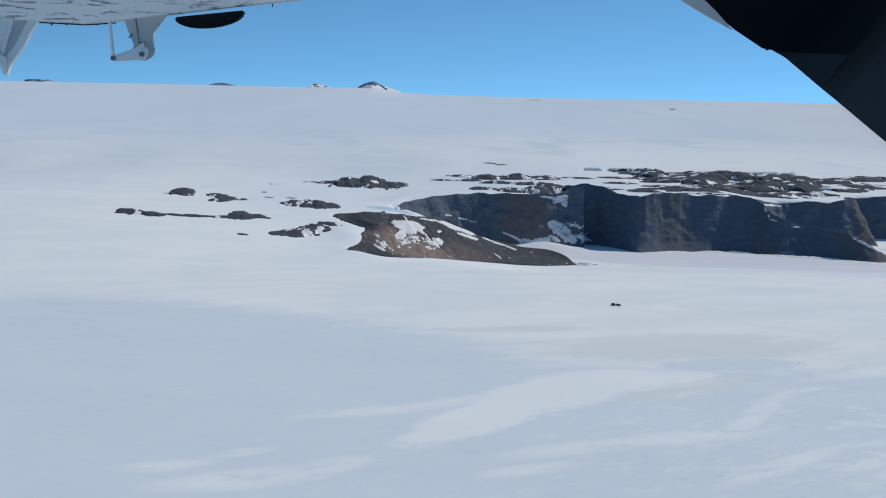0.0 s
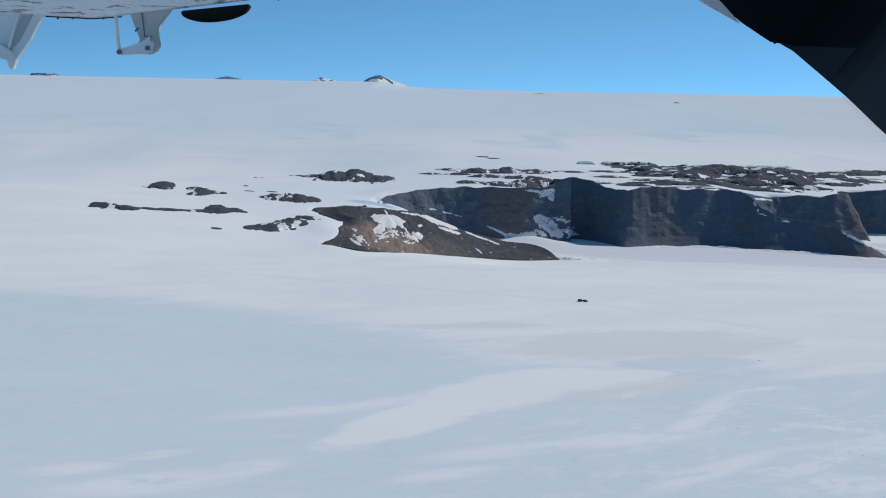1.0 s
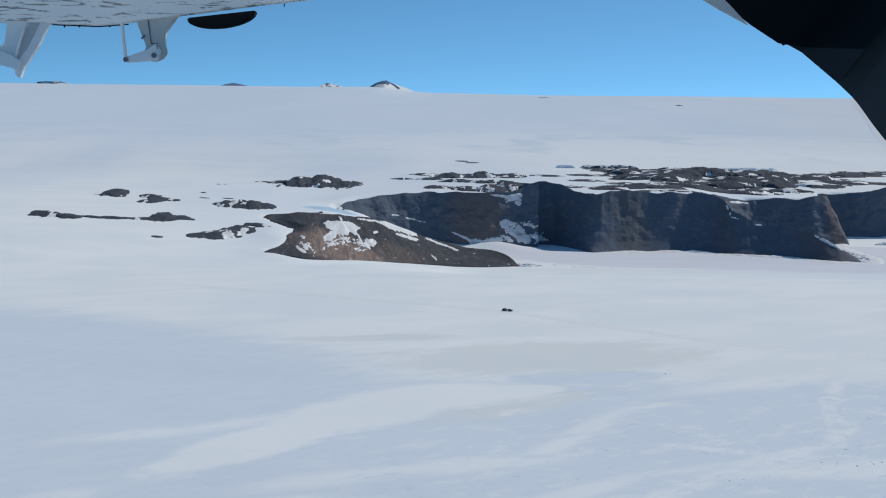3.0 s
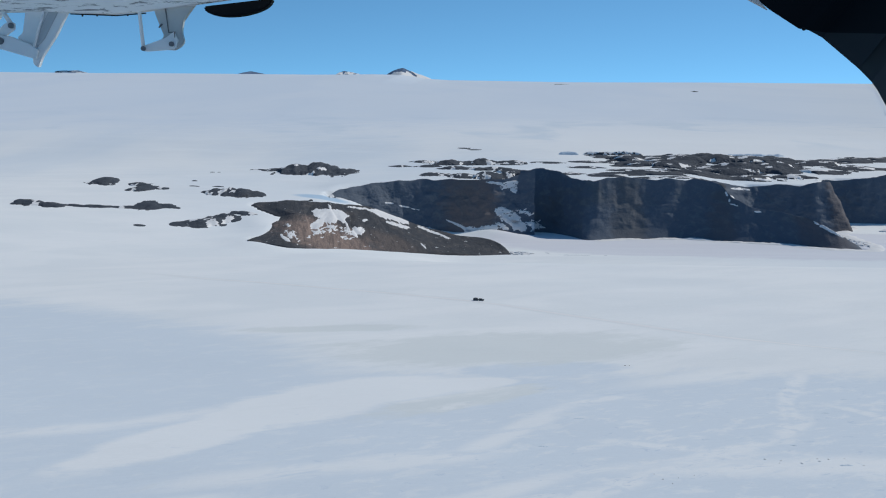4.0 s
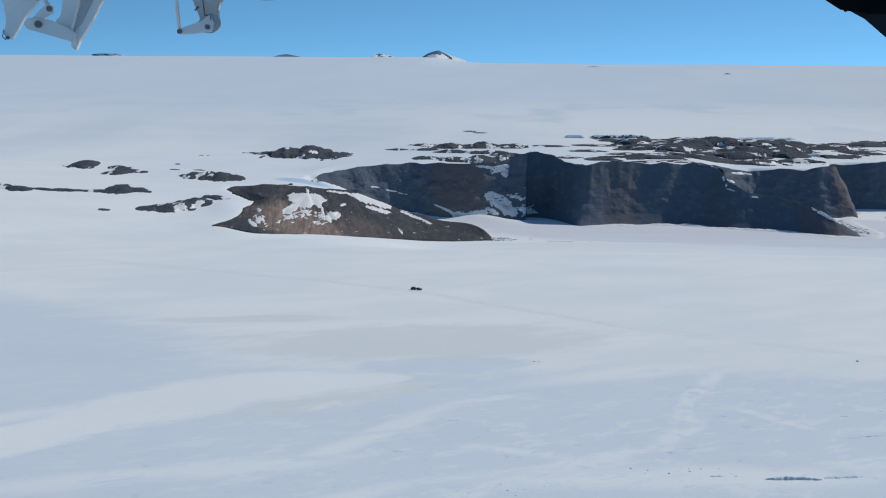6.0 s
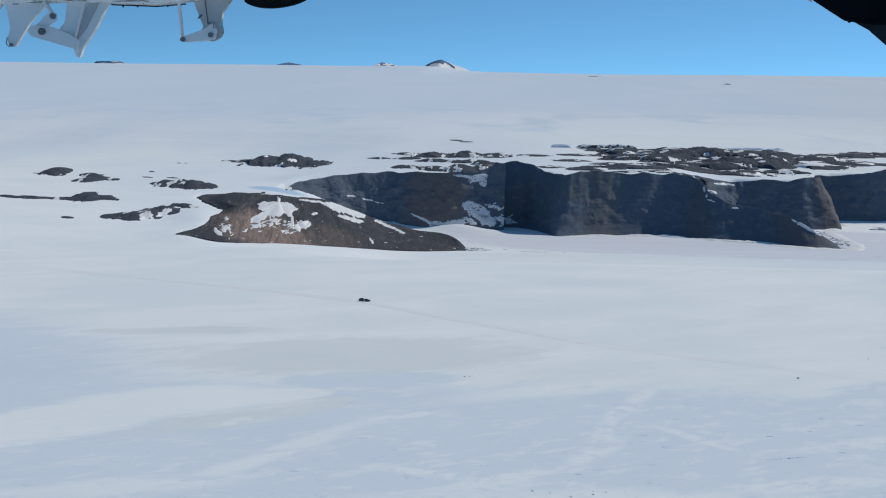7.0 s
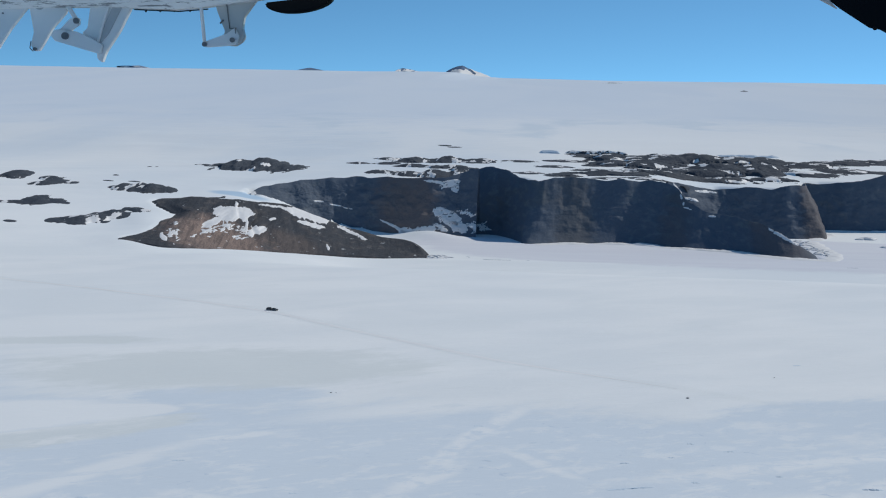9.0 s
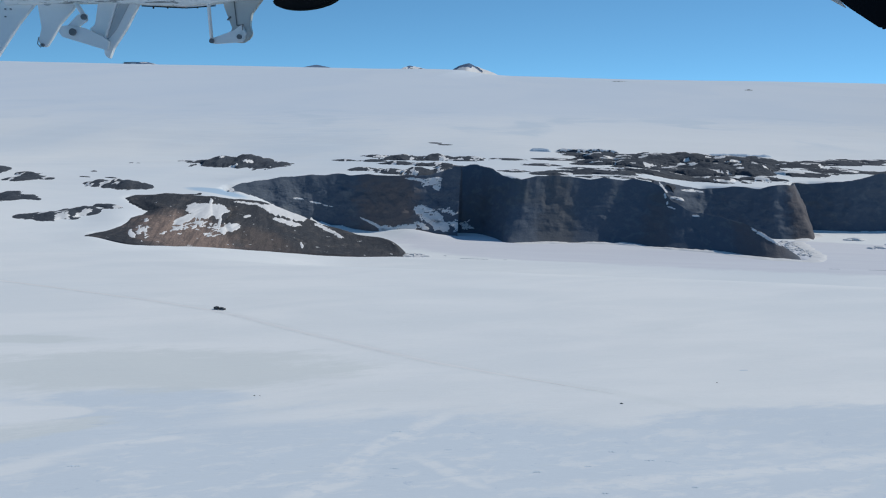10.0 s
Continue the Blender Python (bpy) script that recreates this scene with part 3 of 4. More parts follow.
gx = spaced([(-4900, 350), (-2100, 40), (-420, 12), (-240, 2.5), (420, 12), (900, 60), (2100, 350), (4900, 0)])
gy = spaced([(-4900, 700), (-700, 90), (80, 12), (200, 4), (540, 2.5), (1130, 8), (1500, 25), (3600, 12), (4100, 60), (4985, 0)])
GX, GY = np.meshgrid(gx, gy)
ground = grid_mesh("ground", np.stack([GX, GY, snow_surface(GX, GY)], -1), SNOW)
tagged(ground, "wide wind-packed snow field and ice sheet, streaked with blue glaze", "snow field", kind="structure")


# ---- low outcrops that stick out of the snow ----
def outcrop(label, lumps, seed, rough=0.5, cell=0.6, material=None, grain=(4.5, 13.0), name="rock_outcrop", category="rock outcrop", group="bare rocks in the snow"):
    """One low rock: a rough dome or several, cut off by the snow. lumps: (x, y, half width, half depth, height)."""
    if grain[0] > 8:
        lumps = [(x, y, rx, 1.4 * ry, 0.72 * top) for x, y, rx, ry, top in lumps]
    a = np.array(lumps, float)
    x0, x1 = (a[:, 0] - 1.5 * a[:, 2]).min(), (a[:, 0] + 1.5 * a[:, 2]).max()
    y0, y1 = (a[:, 1] - 1.5 * a[:, 3]).min(), (a[:, 1] + 1.5 * a[:, 3]).max()
    nx, ny = int(np.clip((x1 - x0) / cell, 14, 300)), int(np.clip((y1 - y0) / (2.0 * cell), 12, 120))
    X, Y = np.meshgrid(np.linspace(x0, x1, nx), np.linspace(y0, y1, ny))
    n = fbm(X / (2.5 * grain[0]), Y / (1.8 * grain[1]), seed, 3, 0.5)
    tear = fbm(X / grain[0], Y / grain[1], seed + 3, 4, 0.6)
    h, near = np.full(X.shape, -3.0), np.full(X.shape, -3.0)
    for x, y, rx, ry, top in lumps:
        r = np.hypot((X - x) / rx, (Y - y) / ry)
        h = np.maximum(h, 0.85 * top * (1 - r ** 1.35) + top * (0.42 * n + 0.36 * tear))
        near = np.maximum(near, 1 - r)
    # snow blown over the edges leaves a ragged outline
    fleck = fbm(X / (0.7 * grain[0]), Y / (0.8 * grain[1]), seed + 7, 4, 0.65)
    cover = 3.0 * rough * fleck - 0.75 * np.clip(near, 0, 0.45)
    h = h - 2.2 * a[:, 4].max() * np.clip(cover + 0.1, 0, 1) * (1 - (step(0.15, 0.6, near) if grain[0] > 8 else step(0.05, 0.35, near)))
    h = np.maximum(h, -1.2)
    pts = np.stack([X, Y, ground_height(X, Y) + h], -1)
    ob = tagged(grid_mesh(name, pts, material or BASALT, None, h > -0.25), label, category, group)
    # snow caught in hollows
    lift = np.clip(0.8 * cover, -0.1, 0.1)
    for piece in islands((cover > 0.02) & (h > 0.15), 10):
        grid_mesh("snow_pocket", pts + np.stack([0 * lift, 0 * lift, lift], -1), PATCH_SNOW, ob, piece)
    return ob


DARK = "low dark basalt outcrop sticking out of the snow"
outcrop("long low chain of dark rocks in snow", [(-159, 634, 9, 9, 2.1), (-148, 633, 8, 7, 1.7), (-137, 639, 9, 4, 0.9), (-128, 643, 9, 4, 0.8), (-119, 646, 8, 4.5, 0.9), (-113, 650, 7, 6, 1.1), (-107, 657, 9, 14, 2.3), (-100, 661, 7, 7, 1.2)], 31, 0.4)
outcrop("smooth rounded dark rock in snow", [(-156, 743, 9, 16, 2.4)], 32, 0.3)
outcrop("ragged dark rock trailing into the snow", [(-136, 737, 6, 9, 1.3), (-128, 722, 7, 20, 2.2), (-119, 728, 6, 6, 0.6)], 33)
outcrop("dark rock with white snow pockets", [(-87, 721, 8, 15, 2.6), (-80, 723, 9, 15, 2.7), (-73, 725, 9, 15, 2.8), (-66, 726, 7, 12, 2.7)], 34, 0.62, grain=(2.6, 9.0))
outcrop("dark rock apron beside the brown hill", [(-76, 632, 9, 13, 2.1), (-71, 640, 8, 12, 1.8), (-66, 650, 7, 11, 1.4), (-59, 666, 8, 6, 0.7), (-83, 624, 5, 5, 0.6)], 35)
outcrop("small ring of bare rock", [(-99, 611, 3.2, 3.0, 0.3)], 36, 1.1, 0.3)
for k, (x, y, rx) in enumerate([(-112, 775, 1.6), (-105, 745, 4), (-92, 750, 5), (-118, 850, 2), (-114, 852, 1.5), (-86, 740, 3)]):
    outcrop("small dark stone ridge almost buried in snow", [(x, y, rx, 2.5, 0.5)], 40 + k, 0.6, 0.4)
outcrop("broad dark outcrop on the snow slope", [(-66, 880, 15, 36, 4.6), (-52, 886, 15, 40, 5.2), (-37, 884, 11, 34, 3.4), (-82, 882, 9, 16, 1.6)], 51, 0.32)
outcrop("flat dark ledge in the snow", [(-95, 888, 8, 6, 0.7)], 52, 0.7)
outcrop("flat dark ledge in the snow", [(-3, 950, 10, 8, 1.0)], 53, 0.6)
outcrop("broken dark ledges with snow between", [(34, 985, 16, 22, 4.0), (56, 990, 18, 20, 3.6), (80, 996, 16, 16, 2.6), (12, 1000, 12, 14, 1.8)], 54, 0.6, grain=(6.0, 11.0))
outcrop("broken dark ledges with snow between", [(40, 930, 16, 12, 2.6), (62, 925, 18, 12, 2.8), (18, 950, 12, 9, 1.4), (78, 905, 14, 16, 3.0)], 55, 0.6, grain=(6.0, 11.0))
outcrop("black rock shoulder above the bluff", [(62, 856, 15, 18, 3.8), (46, 856, 12, 14, 2.6), (28, 870, 14, 12, 1.8), (76, 862, 12, 14, 3.0)], 56, 0.65)
outcrop("black rock shoulder above the headland", [(95, 850, 12, 14, 2.6), (78, 880, 14, 8, 1.6)], 57, 0.5)
outcrop(DARK, [(70, 985, 18, 8, 1.2)], 58, 0.8, grain=(9.0, 7.0))
outcrop(DARK, [(120, 900, 10, 9, 1.3)], 59, 0.7, grain=(9.0, 7.0))
outcrop(DARK, [(135, 960, 15, 8, 1.6)], 60, 0.8, grain=(9.0, 7.0))
outcrop(DARK, [(108, 1010, 14, 7, 1.2)], 61, 0.8, grain=(9.0, 7.0))
outcrop("dark hump at the foot of the ice sheet", [(176, 1050, 19, 30, 5.2), (196, 1042, 18, 30, 4.0)], 62, 0.60, grain=(13.0, 8.0))
outcrop("dark hump at the foot of the ice sheet", [(152, 1070, 12, 10, 2.2)], 63, 0.6, grain=(13.0, 8.0))
outcrop("wide black rock mass streaked with snow", [(218, 1045, 28, 30, 6.2), (246, 1052, 28, 30, 7.8), (270, 1048, 26, 28, 7.0)], 64, 0.58, grain=(13.0, 8.0))
outcrop("rounded black knoll below the ice sheet", [(294, 1044, 19, 26, 5.8), (310, 1036, 16, 20, 3.4)], 65, 0.38, grain=(13.0, 8.0))
outcrop("black rock bank with snow ledges", [(250, 985, 34, 24, 7.4), (278, 990, 24, 24, 7.8), (226, 978, 20, 16, 5.0)], 66, 0.56, grain=(13.0, 8.0))
outcrop("black rock bank with snow ledges", [(202, 990, 28, 20, 6.2), (176, 995, 22, 16, 4.6)], 67, 0.66, grain=(13.0, 8.0))
outcrop("black rock bank with snow ledges", [(218, 940, 28, 16, 5.4), (250, 936, 24, 12, 4.4), (284, 950, 18, 10, 3.4)], 68, 0.66, grain=(13.0, 8.0))
outcrop("black rock bank with snow ledges", [(178, 905, 30, 13, 3.8), (148, 888, 18, 10, 2.6)], 69, 0.75, grain=(13.0, 8.0))
outcrop("flat black ridge on the skyline of the shelf", [(320, 1030, 26, 14, 3.8), (352, 1055, 34, 12, 3.4), (394, 1075, 40, 12, 3.6)], 70, 0.55, grain=(13.0, 8.0))
outcrop("flat black ridge on the skyline of the shelf", [(310, 985, 26, 12, 3.4), (340, 1000, 28, 12, 3.2), (385, 1000, 34, 11, 2.8), (430, 1010, 34, 12, 3.4)], 71, 0.68, grain=(13.0, 8.0))
outcrop(DARK, [(196, 872, 18, 8, 1.7), (170, 868, 12, 6, 1.0)], 72, 0.7, grain=(13.0, 8.0))
outcrop(DARK, [(160, 935, 14, 9, 2.0)], 73, 0.8, grain=(13.0, 8.0))
outcrop(DARK, [(192, 945, 16, 8, 2.2)], 75, 0.8, grain=(13.0, 8.0))
outcrop(DARK, [(140, 1020, 16, 8, 1.5)], 76, 0.8, grain=(13.0, 8.0))
outcrop("lone dark rock far up the ice slope", [(492, 2731, 9, 7, 1.8)], 77, 0.4)
outcrop("long low rock line far up the ice slope", [(242, 3420, 26, 8, 1.6)], 78, 0.6)
outcrop("long thin line of rock in the ice slope", [(40, 1124, 7, 4, 0.5), (50, 1114, 7, 3.5, 0.45)], 74, 0.4, grain=(13.0, 8.0))


def ice_scarp(x, y, half, height, seed, material=None):
    """A short blue ice face, or a dark rock step, under a lip of snow."""
    X, V = np.meshgrid(np.linspace(-half, half, 140), np.linspace(0, 1, 20))
    h = height * (1 - np.abs(X / half) ** 8) * (0.9 + 0.4 * fbm(X / 5, seed, 0.0, 4))
    Z = ground_height(x + X, y + 0 * X) - 0.5 + V * h
    Y = y + 0.7 * fbm(X / 6, V * 2, seed, 3) + 2.5 * V ** 2
    pts = np.stack([x + X, Y, Z], -1)
    if material:
        ob = tagged(grid_mesh("rock_step", pts, material), "long dark rock step streaked with snow below the ice sheet", "rock step")
        cover = fbm(X / 2.2, V * 2.5, seed + 4, 4, 0.6) + 0.5 * (V - 0.55)
        for piece in islands(cover > 0.05, 8):
            grid_mesh("snow_pocket", pts + np.array([0, -0.12, 0.08]), PATCH_SNOW, ob, piece)
        return ob
    return tagged(grid_mesh("ice_scarp", pts, BLUE_ICE), "short blue-grey ice face at the edge of the ice sheet", "ice cliff", "ice faces")


ice_scarp(129, 1084, 9, 3.0, 81.0)
ice_scarp(166, 1086, 26, 3.4, 82.0, BASALT)
ice_scarp(284, 1088, 26, 2.6, 83.0)


# ---- far mountains behind the crest ----
def mountain(label, x, y, z, foot, half, seed, skew=0.5, bare=0.0):
    """A distant peak; foot: the height at which the ice sheet hides its lower slopes. Rock shows on the shaded side and in a band below the summit; bare: rock all over, by that much."""
    depth = 230.0
    X, Y = np.meshgrid(np.linspace(-2.6 * half, (2 + 4 * skew) * half, 220), np.linspace(-depth, depth, 70))
    tall = z - foot
    xn = X / half
    side = np.where(X < 0, 1.0, 1 + 2 * skew)
    ridge = 1 - np.abs(xn / side) ** np.where(X < 0, 1.6, 1.0)
    q = 1.5 * np.abs(Y / depth) ** 1.2
    h = tall * (ridge - q) + 0.08 * tall * fbm(X / (0.4 * half), Y / 120, seed, 5)
    pts = np.stack([x + X, y + Y, foot + np.maximum(h, -1.5 * tall)], -1)
    ob = tagged(grid_mesh("mountain", pts, FAR_ROCK), label, "mountain", "peaks on the horizon")
    tear = fbm(X / (0.3 * half), Y / 60, seed + 2, 4)
    rock = ((xn < 0.1 + 0.15 * tear) & (q < 0.3 + 0.15 * tear)) | ((xn > 0) & (xn < 0.55) & (np.abs(q - 0.46 * xn) < 0.1 + 0.08 * tear)) | (bare > 0.9 + 0.6 * tear)
    for piece in islands(~rock, 30):
        grid_mesh("snow_flank", pts + np.array([0, -1.0, 1.5]), PATCH_SNOW, ob, piece)
    return ob


mountain("far rounded mountain, dark rock with a white snow flank", -272, 4700, 240, 188, 98, 91.0, 0.14)
mountain("far small rock peak with a snow tail", -492, 4700, 226, 208, 30, 92.0, 0.9, 0.8)
mountain("far low dark rock ridge", -840, 4700, 222, 209, 48, 93.0, 0.2, 1.6)
mountain("far tiny dark rock tip", -1496, 4700, 220, 212, 9, 94.0, 0.5, 1.0)
mountain("far tiny dark rock tip", 1585, 4700, 201, 181, 60, 95.0, 0.2, 1.0)


# ---- small things on the snow ----
def snow_vehicle(x, y, turn):
    """A dark two-part tracked vehicle: a cab that draws a lower loaded rear car."""
    z = float(ground_height(x, y))
    car = tagged(new("snow_vehicle"), "small dark two-part tracked vehicle parked on open snow", "vehicle")
    car.matrix_world = pose(x, y, z, 0, 0, turn)

    def belt(x0, x1, lo, hi):
        bm = bmesh.new()
        ring = [(x0, 0.2), (x0 + 0.12, 0.03), (x1 - 0.15, 0.0), (x1, 0.18), (x1 - 0.1, 0.3), (x0 + 0.1, 0.3)]
        p, q = [bm.verts.new((px, lo, pz)) for px, pz in ring], [bm.verts.new((px, hi, pz)) for px, pz in ring]
        bm.faces.new(p), bm.faces.new(q)
        for i in range(6):
            bm.faces.new((p[i], p[(i + 1) % 6], q[(i + 1) % 6], q[i]))
        part("track", bm, STEEL, car)

    body = part("body", box(-1.75, -0.1, -0.55, 0.55, 0.25, 0.55, 0.08), CAR_PAINT, car)
    part("hood", box(-1.75, -1.35, -0.5, 0.5, 0.5, 0.72, 0.08), CAR_PAINT, body, "dark sloping hood")
    cabin = part("cabin", box(-1.45, -0.35, -0.52, 0.52, 0.5, 0.88, 0.12), CAR_PAINT, car, "dark boxy cabin")
    part("window", box(-1.2, -0.55, -0.545, -0.515, 0.64, 0.8, 0.01), STEEL, cabin)
    part("window", box(-1.47, -1.44, -0.4, 0.4, 0.64, 0.8, 0.01), STEEL, cabin)
    part("drawbar", box(-0.2, 0.1, -0.3, 0.3, 0.28, 0.5, 0.04), STEEL, car)
    bed = part("rear_bed", box(0.0, 1.8, -0.5, 0.5, 0.28, 0.48, 0.06), CAR_PAINT, car, "low rear bed")
    part("cargo", box(0.05, 1.2, -0.44, 0.44, 0.46, 0.72, 0.1), CAR_PAINT, bed, "dark covered load")
    part("cargo", box(1.2, 1.7, -0.4, 0.4, 0.46, 0.6, 0.06), SHADE_PAINT, bed, "grey flat load")
    for x0, x1 in ((-1.7, -0.2), (0.25, 1.75)):
        for lo, hi in ((-0.62, -0.36), (0.36, 0.62)):
            belt(x0, x1, lo, hi)
    return car


snow_vehicle(61.9, 439.6, -14)


def tyre_track():
    """Two shallow ruts pressed into the snow, past the vehicle."""
    way = np.array([(-60, 495), (-23, 478), (23, 458), (61, 438), (95, 409), (125, 386), (150, 369), (176, 354)], float)
    d = np.r_[0, np.cumsum(np.linalg.norm(np.diff(way, axis=0), axis=1))]
    u = np.arange(0, d[-1], 1.0)
    px, py = np.interp(u, d, way[:, 0]), np.interp(u, d, way[:, 1])
    k = np.ones(25) / 25
    px, py = np.convolve(np.pad(px, 12, "edge"), k, "valid"), np.convolve(np.pad(py, 12, "edge"), k, "valid")
    tx, ty = np.gradient(px), np.gradient(py)
    n = np.hypot(tx, ty)
    nx, ny = -ty / n, tx / n
    rows = []
    taper = np.clip(np.minimum(u, u[-1] - u) / 50, 0.05, 1)
    for w in np.linspace(-1.1, 1.1, 5):
        wx, wy = px + nx * w * taper, py + ny * w * taper
        rows.append(np.stack([wx, wy, ground_height(wx, wy) + 0.03 - 0.015 * abs(w)], -1))
    pts = np.stack(rows)
    worn = np.broadcast_to(fbm(u / 14, 4.4, 0.0, 3) > -0.55, pts.shape[:2])
    top = tagged(new("vehicle_track"), "faint vehicle track pressed into the snow", "track")
    for piece in islands(worn, 10):
        grid_mesh("rut", pts, RUT_SNOW, top, piece)


tyre_track()


def lump(name, label, category, group, x, y, size, material, seed, flat=0.6):
    """A small irregular block."""
    rng = random.Random(seed)
    bm = bmesh.new()
    bmesh.ops.create_icosphere(bm, subdivisions=2, radius=size)
    for v in bm.verts:
        k = 1 + 0.3 * float(vnoise(v.co.x * 1.7 / size, v.co.y * 1.7 / size, v.co.z * 1.7 / size + seed))
        v.co = Vector((v.co.x * k * 1.25, v.co.y * k, v.co.z * k * flat))
    me = bpy.data.meshes.new(name)
    bm.to_mesh(me)
    bm.free()
    me.materials.append(material)
    ob = tagged(new(name, me), label, category, group)
    ob.matrix_world = pose(x, y, float(ground_height(x, y)) + 0.25 * size * flat, 0, 0, rng.uniform(0, 180))
    return ob


for i, (x, y, s) in enumerate([(174.3, 347.4, 0.26), (99.1, 340, 0.16), (100.2, 340.2, 0.1), (95.3, 242.5, 0.11), (98, 243.6, 0.07), (96.6, 240.2, 0.09), (101, 245.4, 0.07),
                               (94.2, 245.5, 0.07), (196, 372, 0.15)]):
    lump("stone", "small dark stone lying on the snow", "stone", "loose stones on the snow", x, y, s, BASALT, 200 + i)


def ice_ridge(x, y, length, height, turn, seed):
    """A cracked edge of blue ice standing up from the crust."""
    U, V = np.meshgrid(np.linspace(0, 1, 90), np.linspace(0, 1, 9))
    h = height * np.sin(np.pi * U) ** 0.4 * (0.6 + 0.6 * np.abs(fbm(U * 5, seed, 0.0, 4, 0.6)))
    along = (U - 0.5) * length
    across = (V - 0.3) * 1.1 + 0.35 * fbm(U * 9, V * 2, seed, 3)
    c, q = math.cos(radians(turn)), math.sin(radians(turn))
    X, Y = x + c * along - q * across, y + q * along + c * across
    Z = ground_height(X, Y) - 0.06 + h * np.clip(1 - np.abs(V - 0.3) / np.where(V < 0.3, 0.3, 0.7), 0, 1) ** 0.7
    return tagged(grid_mesh("ice_ridge", np.stack([X, Y, Z], -1), BLUE_ICE), "low cracked ridge of pale blue ice on the snow", "ice ridge", "broken ice crust")


ice_ridge(141.2, 253.6, 9.5, 0.8, 5, 3.7)
ice_ridge(149.5, 255.6, 7.0, 0.4, 12, 8.1)
ice_ridge(129.0, 254.0, 2.6, 0.25, 14, 5.3)
# small wind-cut edges in the blue crust
for k, (x, y, length, height) in enumerate([(159.5, 281.3, 8.5, 0.28), (178.1, 307.2, 2.2, 0.2), (198.7, 287.6, 3.6, 0.35), (171.7, 311.5, 1.6, 0.2), (181.4, 307.4, 1.8, 0.14), (203.7, 386.9, 2.4, 0.2), (184.7, 292.6, 1.5, 0.2), (170.2, 286.5, 1.6, 0.2),
                                           (167.4, 301.1, 1.6, 0.16), (107.1, 269.8, 2.0, 0.16), (132.3, 317.4, 2.4, 0.18), (135.5, 293.4, 2.2, 0.18), (159.2, 296.0, 2.0, 0.2), (143.0, 306.7, 2.0, 0.16), (122.9, 267.0, 1.8, 0.18),
                                           (-80.9, 282.1, 3.4, 0.14), (-64.2, 270.1, 2.4, 0.14), (-70.6, 304.8, 1.8, 0.12), (84, 284, 2.6, 0.18), (76, 262, 2.4, 0.16)]):
    ice_ridge(x, y, length, height, 20 - 7 * (k % 4), 20.0 + 3.1 * k)
for i in range(9):
    r = random.Random(330 + i)
    lump("snow_lump", "white lump of broken snow crust", "snow lump", "broken snow crust", 114 + i * 2.4 + r.uniform(-1.5, 1.5), 256 + r.uniform(-4, 4), r.uniform(0.08, 0.2), PATCH_SNOW, 330 + i, 0.5)
for i, (x, y, s) in enumerate([(330.5, 874, 4.0), (325, 872, 2.2), (334, 878, 2.4), (329, 825, 2.2), (335, 830, 3.0), (345, 850, 2.6), (352, 838, 2.2)]):
    lump("ice_hummock", "white ice hummock frozen into the bay", "ice hummock", "hummocks on the sea ice", x, y, s, PATCH_SNOW, 360 + i, 0.35)


def pressure_ice(label, x, y, rx, ry, count, seed):
    """A jumble of tilted floes pushed up at the foot of the rock."""
    rng = random.Random(seed)
    verts, faces = [], []
    for _ in range(count):
        a, r = rng.uniform(0, 6.283), math.sqrt(rng.random())
        cx, cy, s = x + rx * r * math.cos(a), y + ry * r * math.sin(a), rng.uniform(0.5, 2.1)
        m = pose(cx, cy, float(ground_height(cx, cy)) + 0.2, rng.uniform(-7, 7), rng.uniform(-7, 7), rng.uniform(0, 180))
        n = len(verts)
        for dx, dy, dz in ((-1, -0.7, -0.3), (1, -0.6, -0.3), (0.9, 0.8, -0.3), (-0.8, 0.7, -0.3), (-0.9, -0.6, 0.35), (0.8, -0.6, 0.3), (0.8, 0.7, 0.4), (-0.7, 0.6, 0.3)):
            verts.append(tuple(m @ Vector((dx * s, dy * s, 0.5 * dz))))
        faces += [tuple(n + k for k in f) for f in ((0, 3, 2, 1), (4, 5, 6, 7), (0, 1, 5, 4), (1, 2, 6, 5), (2, 3, 7, 6), (3, 0, 4, 7))]
    return tagged(link_mesh("pressure_ice", verts, faces, PATCH_SNOW, None, False), label, "broken ice", kind="stuff")


pressure_ice("jumbled white pressure ice at the tip of the headland", 285, 812, 6, 42, 90, 401)
pressure_ice("jumbled white pressure ice below the brown hill", 82, 712, 6, 12, 26, 402)


